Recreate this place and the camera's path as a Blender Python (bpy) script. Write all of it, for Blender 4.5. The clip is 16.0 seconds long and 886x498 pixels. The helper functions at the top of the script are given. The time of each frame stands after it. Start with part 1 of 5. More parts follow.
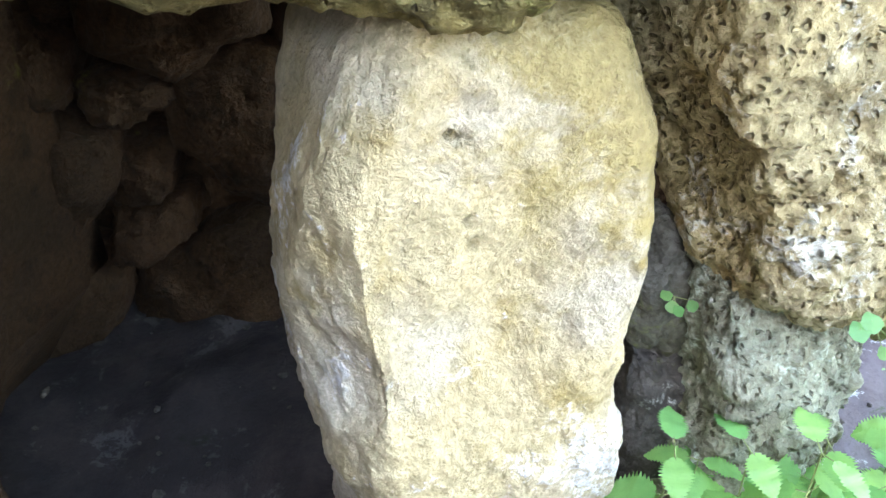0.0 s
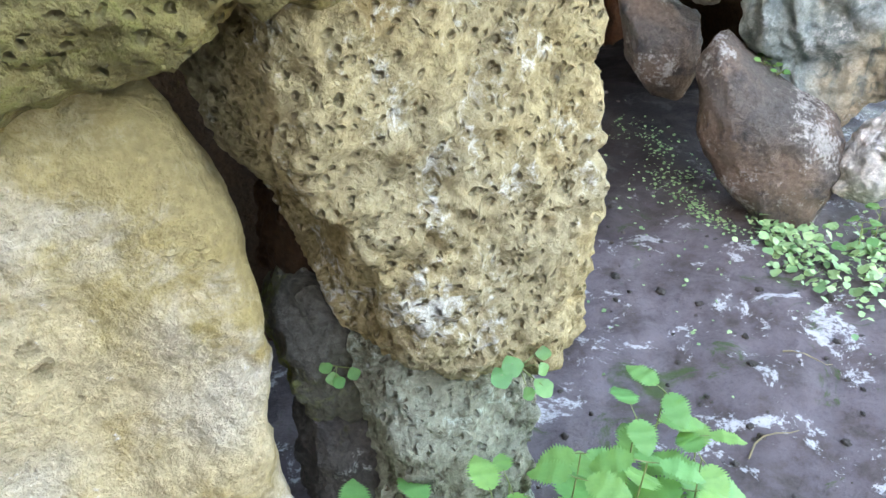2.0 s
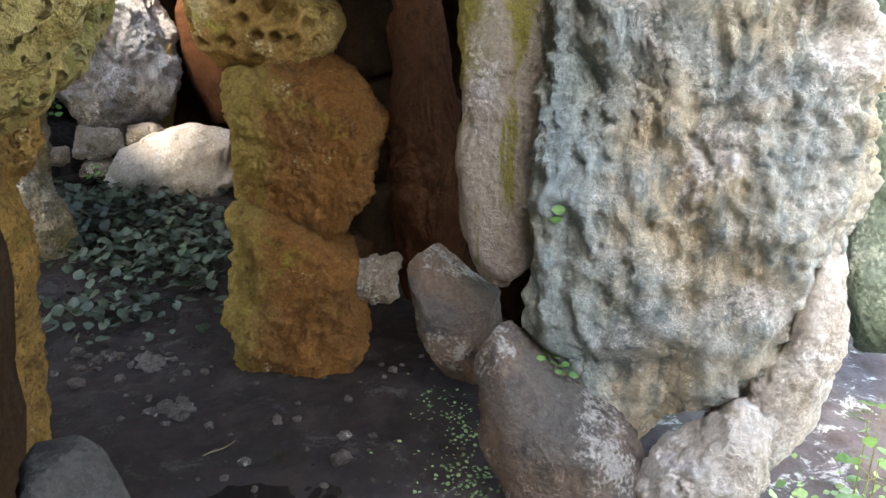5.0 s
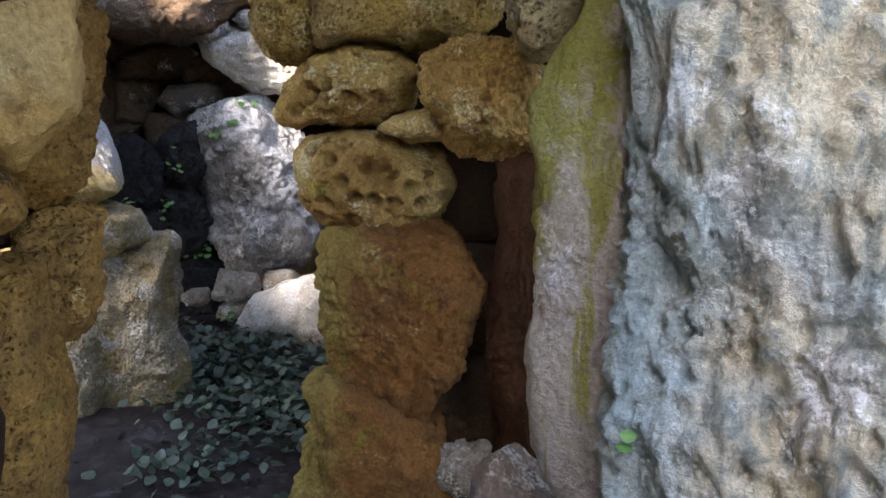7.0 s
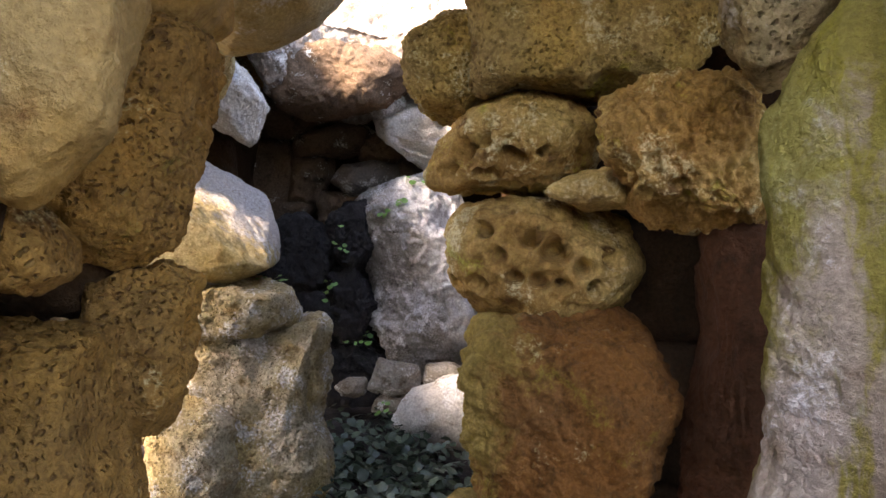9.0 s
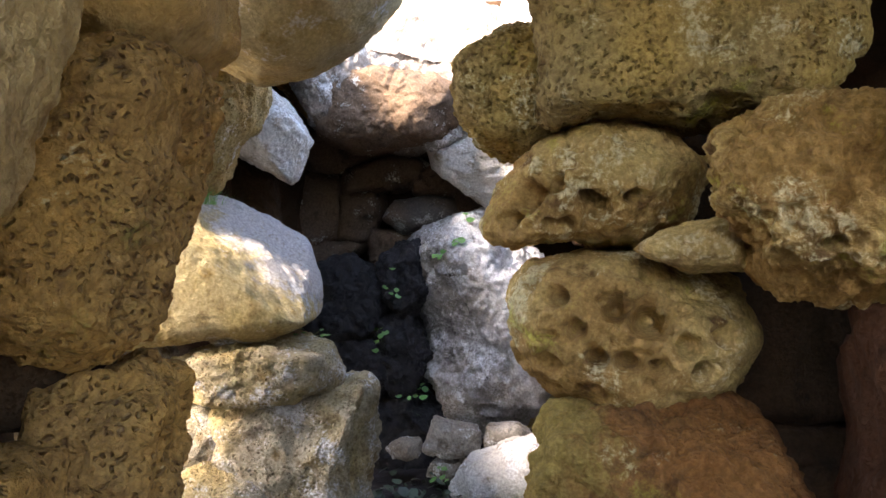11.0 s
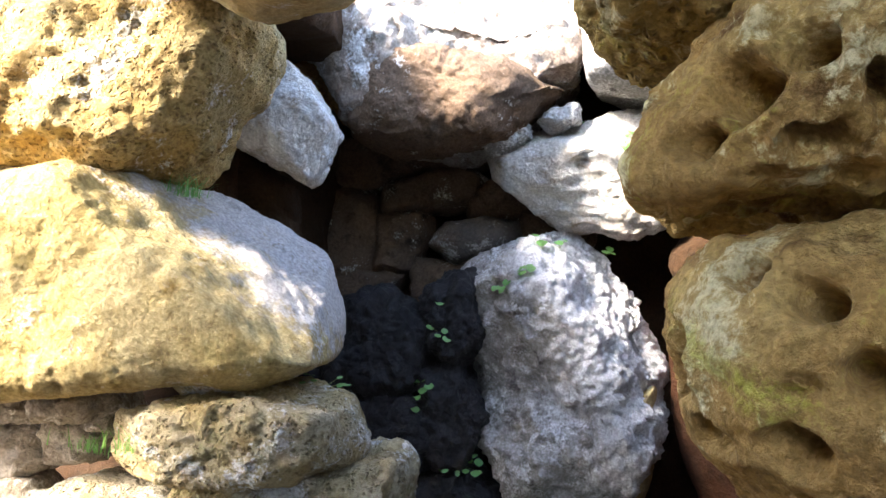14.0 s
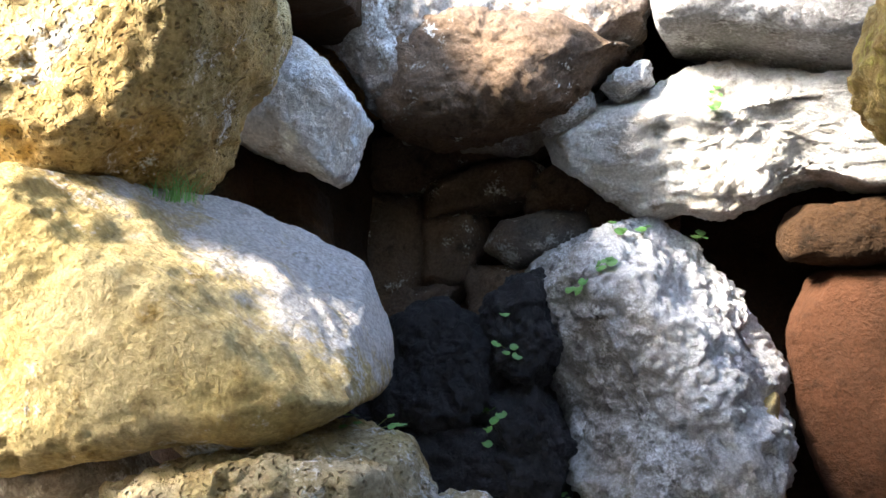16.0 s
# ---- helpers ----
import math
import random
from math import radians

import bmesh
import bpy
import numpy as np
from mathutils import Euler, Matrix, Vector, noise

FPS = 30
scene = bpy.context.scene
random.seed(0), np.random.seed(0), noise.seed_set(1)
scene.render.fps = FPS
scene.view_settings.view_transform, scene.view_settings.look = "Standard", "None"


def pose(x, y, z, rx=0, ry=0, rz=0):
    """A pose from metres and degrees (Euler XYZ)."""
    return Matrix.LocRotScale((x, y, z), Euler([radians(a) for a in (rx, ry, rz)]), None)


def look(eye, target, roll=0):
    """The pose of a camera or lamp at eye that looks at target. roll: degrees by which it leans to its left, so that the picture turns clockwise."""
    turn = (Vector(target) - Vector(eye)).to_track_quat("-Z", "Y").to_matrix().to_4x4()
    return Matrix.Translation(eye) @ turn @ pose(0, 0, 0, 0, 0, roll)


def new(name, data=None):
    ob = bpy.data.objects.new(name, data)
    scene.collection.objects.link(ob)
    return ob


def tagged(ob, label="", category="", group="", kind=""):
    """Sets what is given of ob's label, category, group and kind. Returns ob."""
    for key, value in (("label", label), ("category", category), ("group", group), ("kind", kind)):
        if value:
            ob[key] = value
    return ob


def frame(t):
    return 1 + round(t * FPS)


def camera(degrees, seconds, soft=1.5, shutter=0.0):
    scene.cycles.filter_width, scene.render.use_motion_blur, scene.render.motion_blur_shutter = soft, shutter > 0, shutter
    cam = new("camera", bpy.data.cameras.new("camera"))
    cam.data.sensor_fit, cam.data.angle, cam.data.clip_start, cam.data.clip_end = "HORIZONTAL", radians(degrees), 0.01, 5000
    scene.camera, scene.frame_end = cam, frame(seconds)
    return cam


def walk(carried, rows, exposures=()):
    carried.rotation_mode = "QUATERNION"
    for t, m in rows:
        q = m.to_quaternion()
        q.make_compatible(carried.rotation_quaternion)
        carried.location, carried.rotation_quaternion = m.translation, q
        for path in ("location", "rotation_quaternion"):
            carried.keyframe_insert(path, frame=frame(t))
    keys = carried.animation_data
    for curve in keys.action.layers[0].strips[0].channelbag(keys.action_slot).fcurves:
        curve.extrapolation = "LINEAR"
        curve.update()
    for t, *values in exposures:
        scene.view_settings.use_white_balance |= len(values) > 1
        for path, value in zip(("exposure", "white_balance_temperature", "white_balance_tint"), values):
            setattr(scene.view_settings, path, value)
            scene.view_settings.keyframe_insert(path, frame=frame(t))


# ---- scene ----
cam = camera(58.0, 16.0)
METRES, EYE, TILT, LEAN, TURN = 4.6, 1.43, -33.0, 2.0, 0.0
ROWS = [
    (0.0, 0.0, 0.0, 0.0, 0.0, 0.0, 0.0),
    (0.5, 0.0114, 0.0009, 0.0027, -4.85, 0.49, 3.63),
    (1.0, 0.0269, 0.0035, 0.0045, -9.78, 1.01, 6.36),
    (1.5, 0.0418, 0.0057, 0.0075, -11.74, 0.54, 8.01),
    (2.0, 0.0635, 0.0086, 0.0131, -12.83, 0.88, 9.03),
    (2.5, 0.0972, 0.0127, 0.0243, -12.94, 3.37, 9.08),
    (3.0, 0.125, 0.0128, 0.0293, -13.67, 5.13, 9.36),
    (3.5, 0.1395, 0.0127, 0.0334, -16.84, 6.43, 10.41),
    (4.0, 0.162, 0.0225, 0.0424, -19.13, 8.3, 10.91),
    (4.5, 0.1881, 0.0439, 0.0582, -20.19, 11.21, 9.1),
    (5.0, 0.2047, 0.0623, 0.0738, -19.11, 14.24, 7.67),
    (7.5, 0.3086, 0.1287, 0.1402, -4.49, 27.57, -4.18),
    (8.0, 0.3148, 0.1699, 0.1571, -1.62, 30.21, -7.24),
    (8.5, 0.3137, 0.2078, 0.1709, -1.7, 32.85, -7.26),
    (9.0, 0.3169, 0.2295, 0.1803, 2.17, 31.17, -8.87),
    (11.5, 0.2964, 0.3396, 0.2808, 7.79, 32.25, -11.28),
    (12.0, 0.292, 0.3765, 0.2958, 10.62, 31.1, -12.53),
    (12.5, 0.2857, 0.4196, 0.3219, 11.72, 34.47, -14.91),
    (13.0, 0.27, 0.4591, 0.327, 10.75, 32.22, -15.06),
    (13.5, 0.2473, 0.5028, 0.3457, 6.55, 36.79, -11.5),
    (14.0, 0.2416, 0.5274, 0.3581, 8.29, 36.06, -13.73),
    (14.5, 0.2416, 0.5492, 0.3701, 9.91, 34.41, -14.05),
    (15.0, 0.2348, 0.5737, 0.3793, 9.63, 34.16, -12.57),
    (15.5, 0.2151, 0.609, 0.3969, 11.19, 32.63, -12.55),
    (16.0, 0.198, 0.6415, 0.4191, 14.28, 36.38, -11.51),
]
EXPOSURES = [(0.0, 4.8, 7400, 11), (0.5, 4.45, 7250, 11), (1.5, 4.25, 7450, 12), (2.5, 4.05, 7550, 11), (4.0, 3.8, 7800, 11), (5.2, 3.4, 8000, 12), (7.3, 3.2, 6800, 18), (8.3, 3.35, 7800, 23), (9.2, 3.4, 7850, 23), (11.3, 3.65, 6900, 18), (14.0, 3.85, 6500, 14), (16.0, 3.7, 6500, 11)]
walk(cam, [(t, pose(0, 0, EYE, TILT, LEAN, TURN) @ pose(METRES * x, METRES * y, METRES * z, 90 + pitch, roll, yaw)) for t, x, y, z, yaw, pitch, roll in ROWS], EXPOSURES)

# ---- world and sun ----
SUN_ELEVATION, SUN_TURN = 34.0, 219.0
world = bpy.data.worlds.new("sky")
scene.world = world
world.use_nodes = True
wn, wl = world.node_tree.nodes, world.node_tree.links
sky = wn.new("ShaderNodeTexSky")
sky.sky_type, sky.sun_disc = "NISHITA", False
sky.sun_elevation, sky.sun_rotation = radians(SUN_ELEVATION), radians(SUN_TURN)
wl.new(sky.outputs[0], wn["Background"].inputs[0])
wn["Background"].inputs[1].default_value = 0.15
sun = new("sun", bpy.data.lights.new("sun", "SUN"))
sun.data.energy, sun.data.angle, sun.data.color = 3.9, radians(16), (1.0, 0.95, 0.86)
a, e = radians(SUN_TURN), radians(SUN_ELEVATION)
sun.matrix_world = look(Vector((math.sin(a) * math.cos(e), math.cos(a) * math.cos(e), math.sin(e))) * 20, (0, 0, 0))


# ---- materials ----
class Nodes:
    """Short calls to build one node material in metres of the object's own space."""

    def __init__(self, name):
        self.mat = bpy.data.materials.new(name)
        self.mat.use_nodes = True
        self.t = self.mat.node_tree
        self.bsdf = self.t.nodes["Principled BSDF"]
        info, coord = self.t.nodes.new("ShaderNodeObjectInfo"), self.t.nodes.new("ShaderNodeTexCoord")
        self.rnd = info.outputs["Random"]
        scale = self.math("MULTIPLY", self.rnd, 37.0)
        add = self.t.nodes.new("ShaderNodeVectorMath")
        add.operation = "ADD"
        self.link(coord.outputs["Object"], add.inputs[0])
        self.link(scale, add.inputs[1])
        self.p = add.outputs[0]

    def link(self, a, b):
        self.t.links.new(a, b)

    def put(self, value, socket):
        if hasattr(value, "is_linked"):
            self.link(value, socket)
        elif isinstance(value, tuple):
            socket.default_value = (*value, 1.0)
        else:
            socket.default_value = value

    def math(self, op, a, b=0.0, c=0.0):
        n = self.t.nodes.new("ShaderNodeMath")
        n.operation = op
        for v, s in zip((a, b, c), n.inputs):
            self.put(v, s)
        return n.outputs[0]

    def stretch(self, x, y, z):
        n = self.t.nodes.new("ShaderNodeVectorMath")
        n.operation = "MULTIPLY"
        self.link(self.p, n.inputs[0])
        n.inputs[1].default_value = (x, y, z)
        return n.outputs[0]

    def noise(self, scale, detail=5.0, rough=0.55, vec=None, twist=0.0):
        n = self.t.nodes.new("ShaderNodeTexNoise")
        self.link(vec or self.p, n.inputs["Vector"])
        for k, v in (("Scale", scale), ("Detail", detail), ("Roughness", rough), ("Distortion", twist)):
            n.inputs[k].default_value = v
        return n.outputs["Fac"]

    def cells(self, scale, vec=None, feature="F1"):
        n = self.t.nodes.new("ShaderNodeTexVoronoi")
        n.feature = feature
        self.link(vec or self.p, n.inputs["Vector"])
        n.inputs["Scale"].default_value = scale
        return n.outputs["Distance"]

    def ramp(self, fac, lo, hi):
        n = self.t.nodes.new("ShaderNodeMapRange")
        n.interpolation_type = "SMOOTHSTEP"
        self.link(fac, n.inputs["Value"])
        n.inputs["From Min"].default_value, n.inputs["From Max"].default_value = lo, hi
        return n.outputs["Result"]

    def mix(self, fac, a, b):
        n = self.t.nodes.new("ShaderNodeMix")
        n.data_type = "RGBA"
        self.put(fac, n.inputs[0])
        self.put(a, n.inputs[6])
        self.put(b, n.inputs[7])
        return n.outputs[2]

    def finish(self, colour, rough, height=None, strength=0.5, distance=0.02):
        self.put(colour, self.bsdf.inputs["Base Color"])
        self.put(rough, self.bsdf.inputs["Roughness"])
        if height is not None:
            b = self.t.nodes.new("ShaderNodeBump")
            b.inputs["Strength"].default_value, b.inputs["Distance"].default_value = strength, distance
            self.link(height, b.inputs["Height"])
            self.link(b.outputs[0], self.bsdf.inputs["Normal"])
        return self.mat


def rock(name, main, second, stain, moss=0.0, lichen=0.0, pores=0.0, grain=1.0, gloss=0.85, streak=0.0, drip=0.0, moss_tone=(0.13, 0.14, 0.025), lichen_tone=(0.72, 0.70, 0.64), side=None):
    """Limestone: two body tones, stains, moss and lichen patches, pores, grain."""
    k = Nodes(name)
    broad, mid, fine = k.noise(2.6, 4), k.noise(9.0, 6, 0.62), k.noise(70.0, 5, 0.7)
    colour = k.mix(k.ramp(broad, 0.38, 0.62), main, second)
    colour = k.mix(k.ramp(mid, 0.52, 0.74), colour, stain)
    if streak:
        runs = k.noise(3.0, 5, 0.6, k.stretch(6.0, 6.0, 0.8), 0.6)
        colour = k.mix(k.math("MULTIPLY", k.ramp(runs, 0.48, 0.68), streak), colour, stain)
    if lichen:
        patch = k.ramp(k.math("ADD", k.math("MULTIPLY", k.noise(5.0, 6, 0.65), 0.7), k.math("MULTIPLY", fine, 0.3)), 0.62 - 0.2 * lichen, 0.70 - 0.2 * lichen)
        colour = k.mix(patch, colour, lichen_tone)
    if moss:
        patch = k.ramp(k.math("ADD", k.math("MULTIPLY", k.noise(3.4, 7, 0.68, None, 0.8), 0.75), k.math("MULTIPLY", fine, 0.25)), 0.64 - 0.22 * moss, 0.78 - 0.22 * moss)
        colour = k.mix(k.math("MULTIPLY", patch, 0.85), colour, moss_tone)
    if drip:
        runs = k.noise(2.2, 6, 0.6, k.stretch(3.2, 3.2, 0.55), 0.9)
        colour = k.mix(k.math("MULTIPLY", k.ramp(k.math("ADD", runs, k.math("MULTIPLY", fine, 0.12)), 0.60 - 0.12 * drip, 0.70 - 0.12 * drip), 0.9), colour, moss_tone)
    # tint towards one side: own stain or moss on some stones, painted light on others
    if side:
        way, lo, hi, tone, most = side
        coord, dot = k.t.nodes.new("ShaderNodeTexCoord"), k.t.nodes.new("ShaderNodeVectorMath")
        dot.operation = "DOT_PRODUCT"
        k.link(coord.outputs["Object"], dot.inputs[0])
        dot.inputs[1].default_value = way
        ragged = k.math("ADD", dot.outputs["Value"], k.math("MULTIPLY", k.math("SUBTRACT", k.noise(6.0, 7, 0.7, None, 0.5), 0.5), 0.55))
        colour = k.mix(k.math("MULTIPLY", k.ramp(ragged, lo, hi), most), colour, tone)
    blotch = k.ramp(k.noise(24.0, 5, 0.65, None, 0.4), 0.56, 0.72)
    colour = k.mix(k.math("MULTIPLY", blotch, 0.5 * grain), colour, tuple(c * 0.55 for c in stain))
    speck = k.ramp(fine, 0.35, 0.68)
    dark = k.t.nodes.new("ShaderNodeMix")
    dark.data_type, dark.blend_type = "RGBA", "MULTIPLY"
    dark.inputs[0].default_value = 0.6 * grain
    k.link(colour, dark.inputs[6])
    k.link(k.mix(speck, (0.45, 0.42, 0.38), (1.15, 1.13, 1.1)), dark.inputs[7])
    colour = dark.outputs[2]
    height = k.math("ADD", k.math("MULTIPLY", mid, 1.2), k.math("MULTIPLY", fine, 0.45))
    if pores:
        warp = k.noise(14.0, 3)
        vec = k.t.nodes.new("ShaderNodeVectorMath")
        vec.operation = "ADD"
        k.link(k.p, vec.inputs[0])
        k.link(k.math("MULTIPLY", warp, 0.06), vec.inputs[1])
        holes = k.ramp(k.cells(55.0, vec.outputs[0]), 0.14, 0.36)
        holes = k.math("MAXIMUM", holes, k.ramp(k.noise(6.0, 3), 0.44 + 0.16 * (pores - 0.5), 0.36 + 0.16 * (pores - 0.5)))
        colour = k.mix(k.math("MULTIPLY", k.math("SUBTRACT", 1.0, holes), 0.3), colour, (0.11, 0.08, 0.05))
        height = k.math("ADD", height, k.math("MULTIPLY", holes, 0.8))
    k.bsdf.inputs["Specular IOR Level"].default_value = 0.15
    return k.finish(colour, gloss, height, 1.0, 0.034)


ROCK = {
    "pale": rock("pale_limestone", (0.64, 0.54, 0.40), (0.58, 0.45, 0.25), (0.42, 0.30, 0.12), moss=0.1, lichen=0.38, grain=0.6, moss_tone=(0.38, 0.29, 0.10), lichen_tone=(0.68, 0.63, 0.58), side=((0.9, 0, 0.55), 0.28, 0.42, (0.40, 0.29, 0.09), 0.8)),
    "porous": rock("porous_limestone", (0.50, 0.39, 0.20), (0.44, 0.36, 0.21), (0.29, 0.20, 0.08), moss=0.26, lichen=0.36, pores=0.35, lichen_tone=(0.58, 0.54, 0.45)),
    "porous_green": rock("greenish_porous_limestone", (0.40, 0.38, 0.27), (0.34, 0.34, 0.25), (0.20, 0.18, 0.11), moss=0.3, lichen=0.4, pores=0.5, lichen_tone=(0.52, 0.56, 0.47), moss_tone=(0.16, 0.20, 0.08)),
    "mossy": rock("mossy_limestone", (0.52, 0.35, 0.11), (0.42, 0.30, 0.12), (0.18, 0.10, 0.035), moss=0.36, lichen=0.4, pores=0.5, lichen_tone=(0.62, 0.53, 0.32), moss_tone=(0.32, 0.28, 0.04)),
    "lintel_moss": rock("mossy_lintel_rock", (0.34, 0.24, 0.075), (0.26, 0.21, 0.085), (0.09, 0.07, 0.028), moss=0.55, lichen=0.28, pores=0.2, lichen_tone=(0.52, 0.47, 0.33), moss_tone=(0.14, 0.14, 0.028)),
    "mossy_dark": rock("mossy_dark_rock", (0.16, 0.15, 0.09), (0.13, 0.12, 0.10), (0.07, 0.06, 0.04), moss=0.6, lichen=0.2),
    # brown lowered towards black to carry the shade of gaps and side chamber
    "shaded_brown": rock("shaded_brown_rock", (0.07, 0.036, 0.016), (0.048, 0.027, 0.013), (0.025, 0.015, 0.008), moss=0.1, grain=0.9),
    "dark_rock": rock("dark_rock", (0.12, 0.105, 0.09), (0.09, 0.08, 0.07), (0.05, 0.045, 0.04), moss=0.2, lichen=0.1),
    "greyblue": rock("grey_blue_limestone", (0.47, 0.50, 0.47), (0.64, 0.55, 0.39), (0.14, 0.19, 0.195), lichen=0.5, grain=0.75, streak=0.7, lichen_tone=(0.74, 0.71, 0.66), side=((-1.0, 0, -0.1), -0.02, 0.3, (0.29, 0.36, 0.36), 0.7)),
    "green_slab": rock("green_streaked_limestone", (0.50, 0.44, 0.40), (0.44, 0.38, 0.31), (0.27, 0.21, 0.15), moss=0.15, lichen=0.35, drip=0.15, grain=0.7, moss_tone=(0.28, 0.26, 0.045), lichen_tone=(0.60, 0.59, 0.58), side=((-1.0, 0, 0.36), 0.10, 0.22, (0.27, 0.25, 0.045), 0.9)),
    "teal": rock("teal_lichened_limestone", (0.27, 0.36, 0.33), (0.22, 0.30, 0.26), (0.12, 0.17, 0.15), moss=0.35, lichen=0.4, lichen_tone=(0.45, 0.54, 0.50), moss_tone=(0.08, 0.14, 0.05)),
    "boulder_grey": rock("smooth_grey_boulder", (0.15, 0.135, 0.12), (0.25, 0.18, 0.135), (0.08, 0.075, 0.073), lichen=0.46, grain=0.7, lichen_tone=(0.46, 0.43, 0.39)),
    "white_rock": rock("whitish_limestone", (0.72, 0.69, 0.64), (0.64, 0.58, 0.50), (0.36, 0.29, 0.21), lichen=0.55, lichen_tone=(0.80, 0.79, 0.77), grain=0.8),
    # left flank coloured yellower as if lit, over the rock's own moss
    "orange": rock("rust_orange_lit_flank", (0.28, 0.125, 0.035), (0.22, 0.105, 0.035), (0.10, 0.045, 0.016), moss=0.36, grain=0.9, lichen=0.15, moss_tone=(0.27, 0.22, 0.035), lichen_tone=(0.5, 0.40, 0.24), side=((-1.0, 0, 0.1), 0.10, 0.28, (0.38, 0.28, 0.075), 0.75)),
    "honey": rock("honeycombed_ochre_rock", (0.68, 0.48, 0.18), (0.46, 0.27, 0.085), (0.17, 0.085, 0.026), moss=0.42, lichen=0.38, lichen_tone=(0.72, 0.60, 0.34), moss_tone=(0.44, 0.41, 0.06)),
    "ochre": rock("ochre_rock", (0.44, 0.235, 0.06), (0.36, 0.20, 0.062), (0.17, 0.085, 0.026), moss=0.22, pores=0.15, lichen=0.15, lichen_tone=(0.54, 0.42, 0.22)),
    "ochre_smooth": rock("smooth_ochre_rock", (0.50, 0.29, 0.085), (0.46, 0.30, 0.12), (0.26, 0.13, 0.04), moss=0.12, lichen=0.2, grain=0.6, lichen_tone=(0.58, 0.48, 0.3)),
    "yellow": rock("yellow_streaked_limestone", (0.58, 0.45, 0.21), (0.52, 0.43, 0.25), (0.34, 0.23, 0.065), moss=0.28, lichen=0.38, grain=0.8, moss_tone=(0.24, 0.21, 0.05), lichen_tone=(0.66, 0.62, 0.56)),
    # grey-white upper right is skylight put into the colour
    "yellow_boulder": rock("yellow_boulder_lit_top", (0.60, 0.45, 0.18), (0.54, 0.43, 0.22), (0.30, 0.19, 0.05), moss=0.36, lichen=0.3, grain=1.0, streak=0.45, moss_tone=(0.26, 0.20, 0.045), lichen_tone=(0.66, 0.62, 0.56), side=((0.6, 0, 0.8), 0.30, 0.42, (0.60, 0.58, 0.58), 0.85)),
    # white right side painted in for the light from the roof opening
    "grey_boulder": rock("grey_boulder_lit_side", (0.40, 0.375, 0.35), (0.48, 0.45, 0.42), (0.14, 0.12, 0.11), lichen=0.5, grain=1.0, lichen_tone=(0.66, 0.65, 0.64), side=((0.8, 0, 0.4), -0.05, 0.15, (0.76, 0.75, 0.74), 0.85)),
    "yellow_grey": rock("yellow_grey_limestone", (0.50, 0.38, 0.18), (0.47, 0.40, 0.28), (0.25, 0.17, 0.065), moss=0.3, lichen=0.45, pores=0.2, moss_tone=(0.20, 0.18, 0.05), lichen_tone=(0.64, 0.61, 0.56)),
    "yellow_orange": rock("orange_yellow_porous_rock", (0.54, 0.36, 0.13), (0.50, 0.40, 0.20), (0.27, 0.16, 0.05), moss=0.3, lichen=0.3, pores=0.4, moss_tone=(0.25, 0.23, 0.045)),
    "grey_white": rock("grey_white_limestone", (0.40, 0.38, 0.36), (0.56, 0.53, 0.50), (0.17, 0.15, 0.14), lichen=0.55, grain=1.0, lichen_tone=(0.74, 0.73, 0.72)),
    "clod": rock("earthy_clods", (0.22, 0.19, 0.17), (0.15, 0.125, 0.11), (0.08, 0.06, 0.05), lichen=0.2),
    "ledge": rock("layered_ledge_limestone", (0.34, 0.27, 0.22), (0.46, 0.42, 0.38), (0.16, 0.10, 0.065), lichen=0.5, grain=1.0, lichen_tone=(0.72, 0.70, 0.68)),
    # brown of the back wall stones and of the lintel's shaded lower face
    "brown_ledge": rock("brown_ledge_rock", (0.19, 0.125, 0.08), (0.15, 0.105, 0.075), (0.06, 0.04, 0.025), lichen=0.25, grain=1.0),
    "red": rock("reddish_rock", (0.11, 0.046, 0.022), (0.085, 0.038, 0.019), (0.05, 0.022, 0.011), moss=0.15, grain=0.6),
    # damp stone, coloured darker still for the shade between the boulders
    "wet": rock("damp_shaded_rock", (0.036, 0.033, 0.035), (0.026, 0.025, 0.026), (0.015, 0.014, 0.014), moss=0.15, gloss=0.55, moss_tone=(0.03, 0.05, 0.015)),
    "rubble": rock("rubble_limestone", (0.42, 0.38, 0.33), (0.34, 0.28, 0.21), (0.18, 0.14, 0.10), lichen=0.45, moss=0.2),
}


